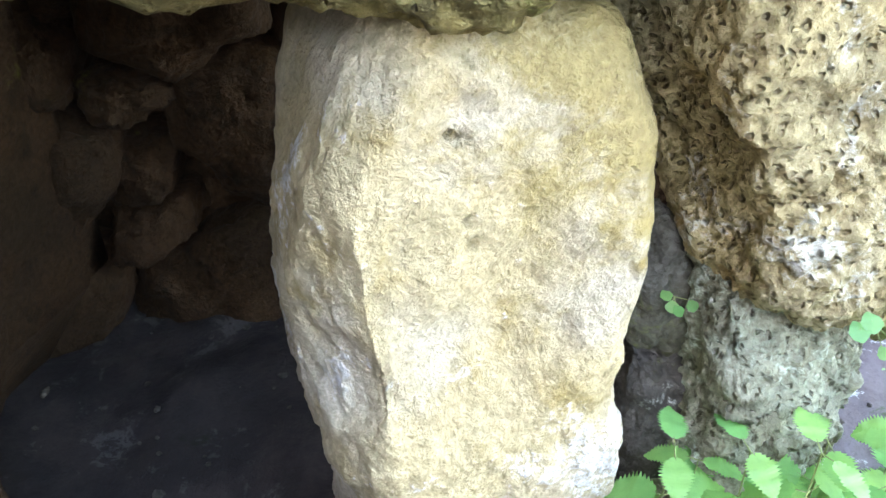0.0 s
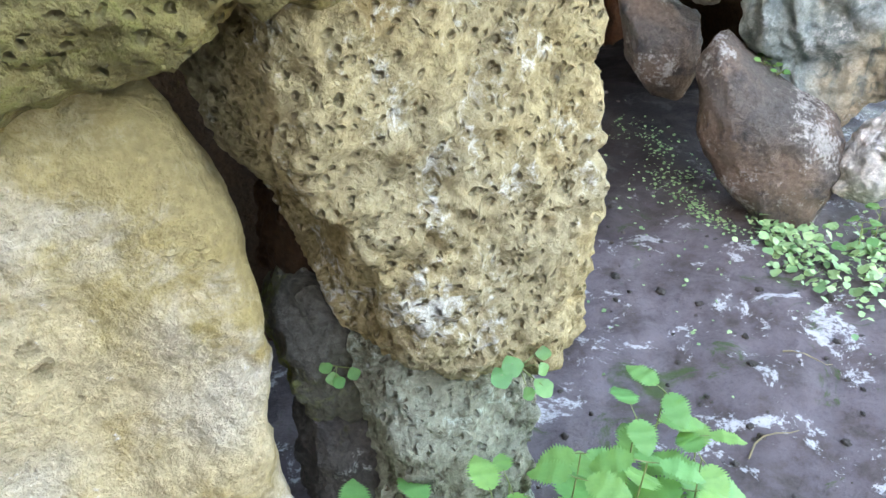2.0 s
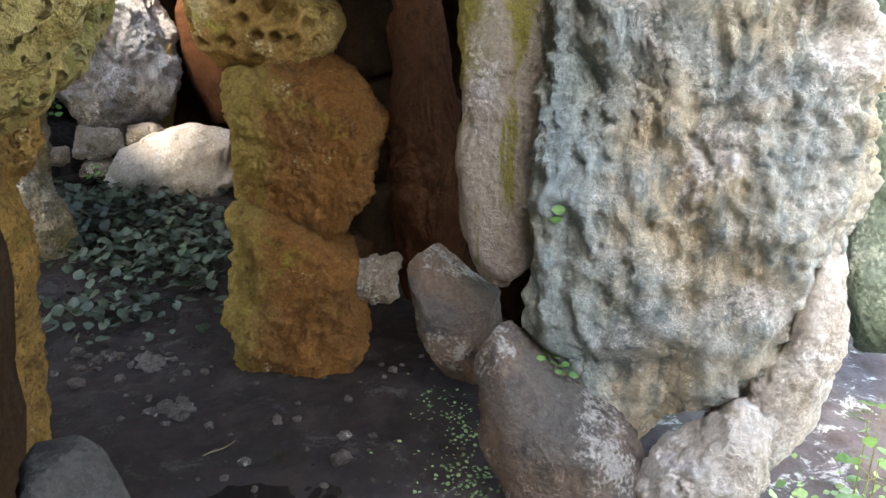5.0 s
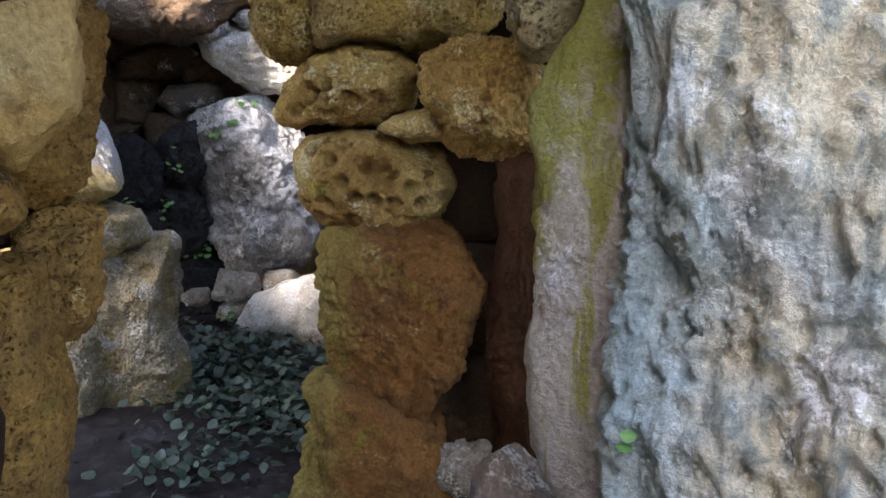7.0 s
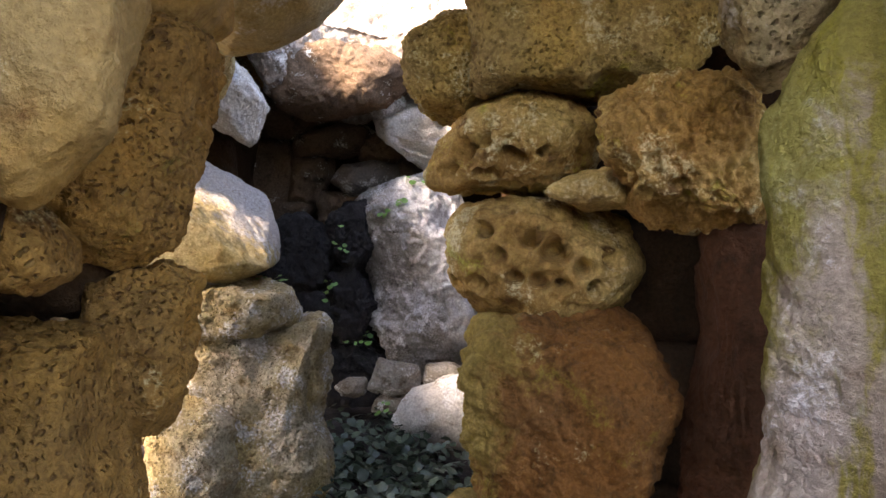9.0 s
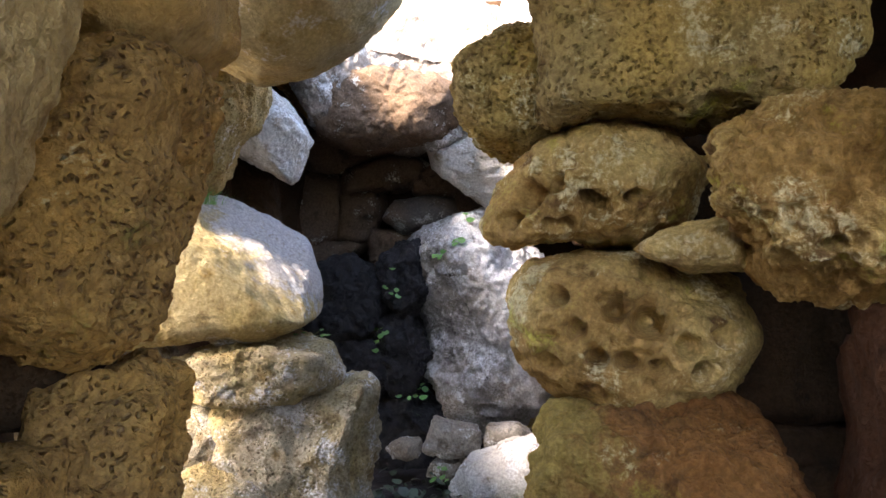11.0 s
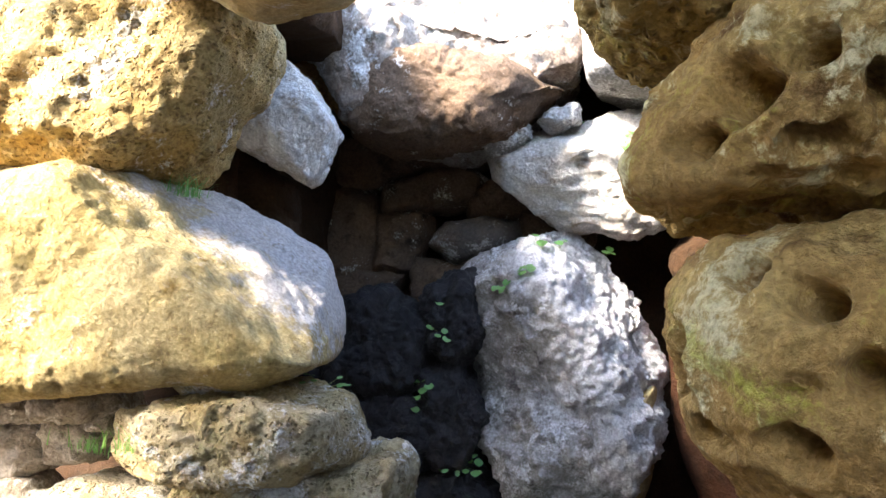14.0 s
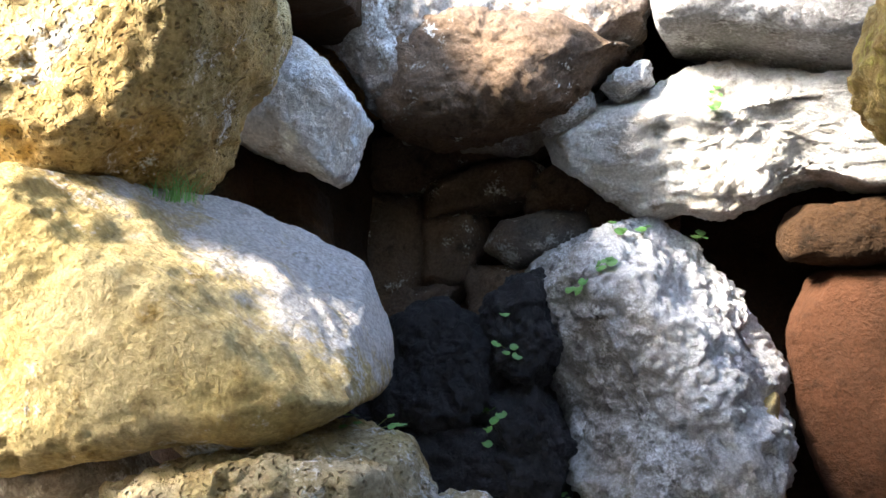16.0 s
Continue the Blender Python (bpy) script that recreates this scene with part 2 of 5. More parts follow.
def earth():
    k = Nodes("damp_earth")
    broad, mid, fine = k.noise(1.3, 5, 0.6), k.noise(7.0, 8, 0.7), k.noise(60.0, 6, 0.7)
    colour = k.mix(k.ramp(broad, 0.36, 0.64), (0.105, 0.082, 0.08), (0.17, 0.14, 0.142))
    colour = k.mix(k.ramp(mid, 0.40, 0.70), colour, (0.075, 0.058, 0.05))
    pale = k.math("ADD", k.math("MULTIPLY", k.noise(5.5, 8, 0.72, None, 0.6), 0.75), k.math("MULTIPLY", fine, 0.25))
    colour = k.mix(k.ramp(pale, 0.555, 0.60), colour, (0.50, 0.48, 0.46))
    moss = k.noise(4.2, 8, 0.7, k.stretch(1.0, 1.0, 1.0), 1.2)
    colour = k.mix(k.math("MULTIPLY", k.ramp(moss, 0.58, 0.68), 0.8), colour, (0.05, 0.085, 0.02))
    colour = k.mix(k.math("MULTIPLY", k.ramp(fine, 0.5, 0.75), 0.4), colour, (0.03, 0.025, 0.022))
    # wet mud in the passage, and shade painted on the side chamber floor
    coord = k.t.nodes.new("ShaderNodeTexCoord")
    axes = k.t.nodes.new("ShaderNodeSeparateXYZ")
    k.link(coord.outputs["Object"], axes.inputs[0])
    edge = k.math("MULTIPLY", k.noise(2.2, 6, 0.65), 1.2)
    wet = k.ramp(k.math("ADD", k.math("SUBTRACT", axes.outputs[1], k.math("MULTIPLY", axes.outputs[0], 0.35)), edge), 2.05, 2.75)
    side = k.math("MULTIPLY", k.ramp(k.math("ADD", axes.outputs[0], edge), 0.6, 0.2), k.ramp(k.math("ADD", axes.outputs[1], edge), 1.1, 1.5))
    # tones kept near black so that they also carry the floors' shade
    mud_shade = k.mix(k.ramp(mid, 0.4, 0.65), (0.016, 0.012, 0.010), (0.042, 0.031, 0.027))
    colour = k.mix(k.math("MULTIPLY", k.math("MAXIMUM", wet, side), 0.9), colour, mud_shade)
    k.bsdf.inputs["Specular IOR Level"].default_value = 0.2
    return k.finish(colour, k.math("SUBTRACT", 0.85, k.math("MULTIPLY", k.ramp(broad, 0.55, 0.4), 0.25)), k.math("ADD", mid, k.math("MULTIPLY", fine, 0.5)), 0.7, 0.02)


EARTH = earth()


# ---- stones ----
def hash01(i, j, k, seed):
    h = (i * 374761393 + j * 668265263 + k * 2147483647 + seed * 1274126177) & 0xFFFFFFFF
    h = ((h ^ (h >> 13)) * 1274126177) & 0xFFFFFFFF
    return ((h ^ (h >> 16)) & 0xFFFF) / 65535.0


def vnoise(p, seed):
    """Smooth value noise from -1 to 1 on an (n, 3) array."""
    c = np.floor(p).astype(np.int64)
    f = p - c
    f = f * f * f * (f * (f * 6 - 15) + 10)
    total = 0.0
    for dx in (0, 1):
        for dy in (0, 1):
            for dz in (0, 1):
                w = (f[:, 0] if dx else 1 - f[:, 0]) * (f[:, 1] if dy else 1 - f[:, 1]) * (f[:, 2] if dz else 1 - f[:, 2])
                total = total + w * hash01(c[:, 0] + dx, c[:, 1] + dy, c[:, 2] + dz, seed)
    return total * 2 - 1


def fbm(p, seed, octaves=4, gain=0.5):
    total, amp = 0.0, 1.0
    for o in range(octaves):
        total, amp = total + amp * vnoise(p * 2.03 ** o + 17.3 * o, seed + o), amp * gain
    return total


BALLS = {}


def ball(level):
    """Unit directions and triangles of an icosphere, made once a level."""
    if level not in BALLS:
        b = bmesh.new()
        bmesh.ops.create_icosphere(b, subdivisions=level, radius=1.0)
        v = np.array([x.co[:] for x in b.verts])
        f = np.array([[x.index for x in y.verts] for y in b.faces], dtype=np.int32)
        b.free()
        BALLS[level] = (v, f)
    return BALLS[level]


def mesh_of(name, verts, faces, material, smooth=True):
    me = bpy.data.meshes.new(name)
    n, k = len(faces), faces.shape[1]
    me.vertices.add(len(verts))
    me.vertices.foreach_set("co", verts.astype(np.float32).ravel())
    me.loops.add(n * k)
    me.loops.foreach_set("vertex_index", faces.astype(np.int32).ravel())
    me.polygons.add(n)
    me.polygons.foreach_set("loop_start", np.arange(0, n * k, k, dtype=np.int32))
    me.update(calc_edges=True)
    if smooth:
        me.polygons.foreach_set("use_smooth", np.ones(n, dtype=bool))
    me.materials.append(material)
    return me


def vertex_normals(v, f):
    fn = np.cross(v[f[:, 1]] - v[f[:, 0]], v[f[:, 2]] - v[f[:, 0]])
    out = np.zeros_like(v)
    for c in range(3):
        np.add.at(out, f[:, c], fn)
    return out / (np.linalg.norm(out, axis=1, keepdims=True) + 1e-12)


def stone_mesh(name, outline, depth, material, seed, n=3.0, rough=1.0, cuts=(), holes=(), pits=0, pit=(0.01, 0.03), pd=0.7, runnel=0.0, sponge=0.0, chips=5, level=None):
    """A stone with a rough outline in its own x-z plane, rounded over its depth, chipped flat in places, then weathered."""
    rng = np.random.default_rng(seed)
    prof = np.array(outline)
    size = float(np.ptp(prof, axis=0).mean())
    if level is None:
        level = 6 if size > 0.22 else 5
    d, faces = ball(level)
    a, c, b = d[:, 0], d[:, 1], d[:, 2]
    # radius of the outline along each direction, with its corners worn
    ring = np.concatenate([prof, prof[:1]])
    ts = np.linspace(-np.pi, np.pi, 721)
    ray = np.stack([np.cos(ts), np.sin(ts)], 1)
    rad = np.full(len(ts), 1e-3)
    for p, q in zip(ring[:-1], ring[1:]):
        e = q - p
        den = ray[:, 0] * e[1] - ray[:, 1] * e[0]
        den = np.where(np.abs(den) < 1e-9, 1e-9, den)
        s = (p[0] * e[1] - p[1] * e[0]) / den
        u = (p[0] * ray[:, 1] - p[1] * ray[:, 0]) / den
        rad = np.where((s > 0) & (u >= -1e-6) & (u <= 1 + 1e-6), np.maximum(rad, s), rad)
    kernel = np.hanning(15)
    rad = np.convolve(np.concatenate([rad[-8:-1], rad, rad[1:8]]), kernel / kernel.sum(), "valid")
    R = np.interp(np.arctan2(b, a), ts, rad)
    flat = np.sqrt(a * a + b * b)
    s = (flat ** n + np.abs(c) ** n) ** (-1.0 / n)
    v = np.stack([R * s * a, depth * 0.5 * s * c, R * s * b], 1)
    # flat breaks
    for nx, ny, nz, off in cuts:
        w = Vector((nx, ny, nz)).normalized()
        w = np.array(w[:])
        off = off + 0.02 * vnoise(v * 4.5 + seed, seed + 51) + 0.008 * vnoise(v * 14.0 + seed, seed + 52)
        over = np.maximum(v @ w - off, 0)
        v = v - over[:, None] * w * 0.94
    for _ in range(chips):
        w = rng.normal(size=3) * (1, 0.8, 1)
        w /= np.linalg.norm(w)
        off = (v @ w).max() * rng.uniform(0.86, 0.95)
        v = v - np.maximum(v @ w - off, 0)[:, None] * w * 0.8
    # lumps, ledges and grain
    small = min(size, depth * 1.6)
    nrm = vertex_normals(v, faces)
    q = v + seed * 3.7
    h = 0.045 * small * fbm(q * 2.2 / small, seed, 3) * rough
    ridge = 1 - np.abs(fbm(q * 6.0 / small ** 0.5, seed + 11, 3))
    h += 0.020 * small ** 0.5 * (ridge - 0.55) * rough
    crag = np.abs(fbm(q * 13.0, seed + 17, 3, 0.6))
    h += 0.016 * (np.minimum(crag, 0.5) - 0.3) * rough
    h += 0.0055 * fbm(q * 38.0, seed + 23, 3, 0.6) * rough
    if sponge:
        h -= sponge * np.clip(fbm(q * (36.0, 36.0, 54.0), seed + 41, 2) * 1.7 - 0.1, 0, 1)
    if runnel:
        h += runnel * (np.abs(fbm(q * (6.5, 6.5, 1.3), seed + 31, 3)) - 0.3)
    v = v + nrm * h[:, None]
    # solution pits and larger holes
    spots = []
    if pits:
        front = np.flatnonzero((nrm[:, 1] < 0.3))
        for i in rng.choice(front, pits):
            spots.append((v[i], nrm[i], rng.uniform(*pit) * rng.uniform(0.6, 1.0), pd))
    for x, y, z, r in holes:
        i = np.argmin(((v - (x, y, z)) ** 2).sum(1))
        spots.append((v[i], nrm[i], r * 0.92, 4.0))
    for p, w, r, k in spots:
        near = np.flatnonzero(((v - p) ** 2).sum(1) < (2.2 * r) ** 2)
        if len(near):
            ragged = 1 + 0.38 * vnoise((v[near] - p) * 0.9 / r + 31.7 * p.sum(), seed + 61)
            g = np.exp(-((((v[near] - p) * (1, 1, 1.25)) ** 2).sum(1) * ragged / r ** 2) ** 1.6)
            v[near] -= w * (g * r * k)[:, None]
    return mesh_of(name, v, faces, material)


def stone(name, label, category, group, at, yaw, outline, depth, material, seed, **shape):
    ob = new(name, stone_mesh(name, outline, depth, ROCK[material], seed, **shape))
    ob.matrix_world = pose(*at, 0, 0, yaw)
    return tagged(ob, label, category, group)


# ---- ground ----
def ground_height(x, y):
    """The trodden earth: level outside, rising a little into the chamber."""
    p = np.stack([x, y, np.zeros_like(x)], 1)
    rise = 0.22 * np.clip((y - 4.2) / 2.5, 0, 1)
    near = np.exp(-((x / 9) ** 2 + ((y - 3) / 9) ** 2))
    return rise + (0.035 * fbm(p * 1.1, 71, 3) + 0.012 * fbm(p * 7.0, 75, 3) + 0.005 * fbm(p * 30.0, 79, 2)) * (0.1 + 0.9 * near) - 0.02 - 0.06 * np.exp(-(((x - 1.16) / 0.22) ** 2 + ((y - 2.62) / 0.24) ** 2))


def make_ground():
    inner = np.linspace(-3.0, 4.5, 300)
    xs = np.concatenate([[-2000, -400, -80, -25, -10, -5], inner, [6, 10, 25, 80, 400, 2000]])
    inner = np.linspace(-0.5, 8.0, 340)
    ys = np.concatenate([[-2000, -400, -80, -25, -10, -4, -1.5], inner, [10, 14, 25, 80, 400, 2000]])
    X, Y = np.meshgrid(xs, ys)
    v = np.stack([X.ravel(), Y.ravel(), ground_height(X.ravel(), Y.ravel())], 1)
    i = np.arange(len(xs) * len(ys)).reshape(len(ys), len(xs))
    f = np.stack([i[:-1, :-1].ravel(), i[:-1, 1:].ravel(), i[1:, 1:].ravel(), i[1:, :-1].ravel()], 1)
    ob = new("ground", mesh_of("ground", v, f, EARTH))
    return tagged(ob, "damp trodden dark earth with pale lichen patches and moss", "ground", kind="structure")


ground = make_ground()



# ---- plain masses added round the stones, mostly unseen, to keep out sun and sky ----
def mass(name, label, x, y, z, material="shaded_brown", seed=900, rough=1.2):
    """A thick mass added as wall or roof between the given bounds, to keep light out."""
    hx, hz = (x[1] - x[0]) / 2, (z[1] - z[0]) / 2
    me = stone_mesh(name, [(-hx, -hz), (hx, -hz), (hx, hz), (-hx, hz)], y[1] - y[0], ROCK[material], seed, n=14.0, rough=rough, level=5)
    ob = new(name, me)
    ob.matrix_world = pose(x[0] + hx, (y[0] + y[1]) / 2, z[0] + hz)
    return tagged(ob, label, name.split("_")[0], kind="structure")


# added backings, glimpsed only through gaps, stop sky showing between the stones
mass("wall_back", "added brown backing behind the chamber, closes off the sky", (-2.4, 3.4), (7.75, 8.6), (-0.2, 3.0), seed=901)
mass("wall_right", "added brown backing beside the pier, closes off the sky", (2.5, 3.5), (3.1, 8.2), (-0.2, 2.6), seed=902)
mass("wall_passage", "added brown backing behind the passage wall, blocks sun and sky", (-1.4, 0.15), (2.35, 3.45), (-0.2, 2.5), seed=903)
# out of view, tall enough to keep the sun off the entrance stones
mass("wall_side", "unseen high mass added to keep the sun off the entrance", (-3.0, -1.05), (-4.3, 1.95), (-0.2, 7.4), seed=904)
mass("wall_front", "unseen brown mass added to darken the side chamber", (-1.5, -0.72), (0.3, 0.95), (-0.2, 1.7), seed=910)
mass("wall_side_back", "added brown backing of the side chamber, keeps light out", (-1.5, 0.55), (2.02, 2.6), (-0.2, 2.0), seed=905)
mass("wall_chamber", "added brown backing behind the chamber boulders, closes off the sky", (-2.4, -0.75), (5.95, 8.2), (-0.2, 2.7), seed=906)
mass("ceiling_side", "unseen roof mass added to darken the side chamber", (-1.7, 0.75), (1.3, 2.7), (1.75, 2.3), seed=907)
mass("ceiling_front", "unseen roof mass added to keep skylight from the side chamber", (-1.6, -0.16), (0.28, 1.5), (1.45, 1.95), seed=911)
mass("ceiling_passage", "unseen roof mass added to shade the passage", (0.1, 2.6), (2.0, 4.25), (2.5, 2.9), seed=908)
mass("wall_doorway", "unseen brown mass added to limit the sun through the doorway", (-1.35, -0.32), (3.3, 3.8), (-0.2, 2.5), seed=912)
mass("ceiling_chamber", "unseen roof mass added to block sun from the grey boulder", (-1.6, -0.3), (5.4, 6.6), (2.55, 2.85), seed=915)
mass("ceiling_corner", "roof mass added to cover a sky gap in the chamber corner", (1.02, 1.75), (6.7, 8.2), (2.68, 3.05), seed=914)
mass("ceiling_back", "unseen roof mass added to darken the back wall", (-1.2, 1.7), (7.1, 8.4), (2.78, 3.2), seed=913)
mass("ceiling_recess", "unseen roof mass added to darken the recess", (1.55, 3.2), (4.1, 8.2), (2.45, 2.9), seed=909)

# two more light blockers, beside and behind the view
mass("wall_mouth", "unseen mass added to block light from the side chamber", (-2.6, -0.42), (-1.6, 0.3), (-0.2, 2.3), seed=918)
mass("wall_south", "unseen limestone mass added to block low skylight", (-1.2, 5.0), (-4.4, -3.2), (-0.2, 2.3), material="rubble", seed=916)

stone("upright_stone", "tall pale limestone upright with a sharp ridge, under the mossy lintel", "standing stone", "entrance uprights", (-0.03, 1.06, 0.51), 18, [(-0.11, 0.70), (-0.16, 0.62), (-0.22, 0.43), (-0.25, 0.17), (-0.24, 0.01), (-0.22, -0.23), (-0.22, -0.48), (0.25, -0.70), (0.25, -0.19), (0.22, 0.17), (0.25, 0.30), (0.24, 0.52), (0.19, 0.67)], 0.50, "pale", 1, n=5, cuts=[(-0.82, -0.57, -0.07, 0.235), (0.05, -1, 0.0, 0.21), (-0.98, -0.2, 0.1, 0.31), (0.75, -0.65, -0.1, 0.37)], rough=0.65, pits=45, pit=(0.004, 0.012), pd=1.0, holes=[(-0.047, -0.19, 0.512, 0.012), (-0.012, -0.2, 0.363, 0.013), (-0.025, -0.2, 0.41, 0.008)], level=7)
stone("upright_stone", "squared honeycombed limestone block standing beside the pale upright", "standing stone", "entrance uprights", (0.536, 1.113, 0.90), 22, [(-0.27, 0.42), (-0.28, 0.19), (-0.28, 0.13), (-0.23, 0.03), (-0.18, -0.07), (-0.15, -0.17), (-0.11, -0.23), (-0.03, -0.27), (0.06, -0.27), (0.10, -0.34), (0.20, -0.38), (0.22, -0.27), (0.22, -0.10), (0.20, 0.12), (0.19, 0.30), (0.18, 0.42)], 0.34, "porous", 2, n=9, chips=2, rough=0.9, pits=60, pit=(0.004, 0.010), pd=1.4, sponge=0.012, level=7, holes=[(-0.10, -0.17, 0.10, 0.014), (-0.07, -0.17, 0.05, 0.012), (-0.12, -0.17, 0.02, 0.012), (0.07, -0.17, -0.2, 0.016), (0.12, -0.17, 0.02, 0.008)])
stone("base_stone", "greenish eroded limestone footing under the honeycombed upright", "stone", "entrance uprights", (0.53, 1.17, 0.30), 12, [(-0.17, 0.40), (-0.16, 0.28), (-0.13, 0.10), (-0.15, -0.38), (0.17, -0.38), (0.15, 0.08), (0.145, 0.20), (0.17, 0.34), (0.05, 0.44)], 0.36, "porous_green", 2002, n=6, rough=1.2, pits=80, pit=(0.004, 0.012), pd=1.2, sponge=0.012, level=7)
stone("lintel", "thick mossy capstone over the pale upright, ending in a blunt beak", "capstone", "entrance capstones", (0.0, 1.13, 1.50), 0, [(-0.30, -0.10), (-0.22, -0.28), (-0.05, -0.315), (0.04, -0.325), (0.11, -0.30), (0.21, -0.295), (0.29, -0.275), (0.42, -0.235), (0.36, -0.14), (0.33, -0.02), (0.30, 0.20), (0.0, 0.35), (-0.28, 0.25)], 0.80, "lintel_moss", 3, chips=0, n=9, rough=0.9, holes=[(0.30, -0.33, -0.195, 0.028), (0.33, -0.33, -0.18, 0.024), (0.27, -0.33, -0.205, 0.022)], pits=50, pit=(0.008, 0.025), pd=0.8, level=7, sponge=0.012)
stone("lintel", "thick mossy capstone over the honeycombed upright, riddled at its end", "capstone", "entrance capstones", (0.66, 1.10, 1.675), 0, [(-0.31, -0.31), (-0.14, -0.33), (-0.09, -0.335), (0.0, -0.315), (0.08, -0.28), (0.15, -0.25), (0.20, -0.21), (0.24, -0.15), (0.255, -0.08), (0.26, 0.10), (0.20, 0.35), (-0.20, 0.38), (-0.35, 0.10)], 0.84, "lintel_moss", 303, chips=0, n=5.5, rough=1.1, holes=[(0.26, -0.32, -0.16, 0.05), (0.23, -0.3, -0.215, 0.04), (0.08, -0.4, -0.22, 0.03), (0.17, -0.38, -0.16, 0.035), (0.29, -0.1, -0.1, 0.05), (0.28, 0.1, -0.18, 0.04), (-0.05, -0.41, -0.24, 0.03)], pits=60, pit=(0.012, 0.035), pd=0.9, level=7, sponge=0.014)
stone("wedge_stone", "mossy rubble stone wedged between the uprights", "stone", "wedge stones", (0.35, 1.19, 0.61), 10, [(-0.03, 0.16), (-0.08, 0.04), (-0.06, -0.12), (0.05, -0.16), (0.08, -0.06), (0.02, 0.10)], 0.20, "mossy_dark", 4, rough=1)
stone("wedge_stone", "dark rubble stone wedged between the uprights", "stone", "wedge stones", (0.36, 1.17, 0.29), 10, [(-0.07, 0.21), (-0.08, 0.06), (-0.06, -0.14), (0.08, -0.21), (0.07, 0.09), (0.04, 0.18)], 0.20, "dark_rock", 5, rough=1)
stone("wedge_stone", "small brown stone wedged between the uprights", "stone", "wedge stones", (0.34, 1.28, 0.76), 10, [(-0.05, 0.09), (-0.06, -0.05), (-0.01, -0.12), (0.06, -0.08), (0.04, 0.06), (-0.00, 0.12)], 0.20, "shaded_brown", 6, rough=1)
stone("stone", "dim brown rubble stone in the dark side chamber", "stone", "side chamber stones", (-0.62, 1.85, 0.92), 0, [(-0.18, 0.16), (-0.25, -0.08), (-0.12, -0.11), (-0.02, -0.16), (0.06, -0.09), (0.20, -0.03), (0.25, 0.15)], 0.34, "shaded_brown", 7, rough=1.1, level=5)
stone("stone", "dim brown rubble stone in the dark side chamber", "stone", "side chamber stones", (-1.10, 1.85, 0.86), 0, [(-0.11, 0.17), (-0.23, -0.14), (0.07, -0.17), (0.18, -0.14), (0.23, -0.00), (0.18, 0.05), (0.17, 0.16)], 0.34, "shaded_brown", 8, rough=1.1, level=5)
stone("stone", "dim brown rubble stone in the dark side chamber", "stone", "side chamber stones", (-1.18, 1.88, 0.51), 0, [(-0.18, 0.18), (-0.33, -0.18), (-0.08, -0.18), (0.19, -0.17), (0.31, -0.04), (0.33, 0.10), (0.19, 0.16)], 0.34, "shaded_brown", 9, rough=1.1, level=5)
stone("stone", "dim brown rubble stone in the dark side chamber", "stone", "side chamber stones", (-0.80, 1.95, 0.70), 0, [(-0.12, 0.06), (-0.13, -0.06), (-0.02, -0.08), (0.13, -0.03), (0.12, 0.03), (-0.01, 0.08)], 0.34, "shaded_brown", 10, rough=1.1, level=5)
stone("stone", "dim brown rubble stone in the dark side chamber", "stone", "side chamber stones", (-0.84, 1.95, 0.30), 0, [(-0.09, 0.07), (-0.14, -0.10), (-0.01, -0.10), (0.14, 0.00), (0.11, 0.10), (-0.02, 0.10)], 0.34, "shaded_brown", 11, rough=1.1, level=5)
stone("stone", "dim brown rubble stone in the dark side chamber", "stone", "side chamber stones", (-0.54, 1.98, 0.59), 0, [(-0.14, 0.18), (-0.20, -0.02), (-0.08, -0.21), (0.14, -0.22), (0.20, 0.21), (-0.00, 0.22)], 0.34, "shaded_brown", 12, rough=1.1, level=5)
stone("stone", "dim brown rubble stone in the dark side chamber", "stone", "side chamber stones", (-0.82, 2.00, 0.48), 0, [(-0.09, 0.11), (-0.11, -0.10), (0.05, -0.11), (0.11, 0.10)], 0.34, "shaded_brown", 13, rough=1.1, level=5)
stone("stone", "dim brown rubble stone in the dark side chamber", "stone", "side chamber stones", (-1.32, 1.90, 0.07), 0, [(-0.20, 0.25), (-0.40, -0.24), (0.02, -0.25), (0.31, -0.17), (0.40, 0.14), (0.28, 0.23)], 0.34, "shaded_brown", 14, rough=1.1, level=5)
stone("stone", "dim brown rubble stone in the dark side chamber", "stone", "side chamber stones", (-0.72, 2.02, -0.04), 0, [(-0.27, 0.20), (-0.38, -0.25), (-0.04, -0.36), (0.30, -0.37), (0.38, 0.37), (0.05, 0.34)], 0.34, "shaded_brown", 15, rough=1.1, level=5)
stone("stone", "dim brown rubble stone in the dark side chamber", "stone", "side chamber stones", (-0.91, 1.95, 1.06), 0, [(0.01, 0.22), (-0.14, -0.17), (-0.04, -0.22), (0.04, -0.12), (0.14, 0.21)], 0.34, "shaded_brown", 16, rough=1.1, level=5)
stone("stone", "dim brown rubble stone in the dark side chamber", "stone", "side chamber stones", (-0.34, 1.98, 1.03), 0, [(-0.05, 0.23), (-0.15, -0.11), (-0.06, -0.23), (0.12, -0.18), (0.15, 0.22)], 0.34, "shaded_brown", 17, rough=1.1, level=5)
stone("stone", "dim brown rubble stone in the dark side chamber", "stone", "side chamber stones", (-1.04, 1.90, 1.19), 0, [(-0.05, 0.21), (-0.20, -0.17), (0.05, -0.21), (0.20, 0.20)], 0.34, "shaded_brown", 18, rough=1.1, level=5)
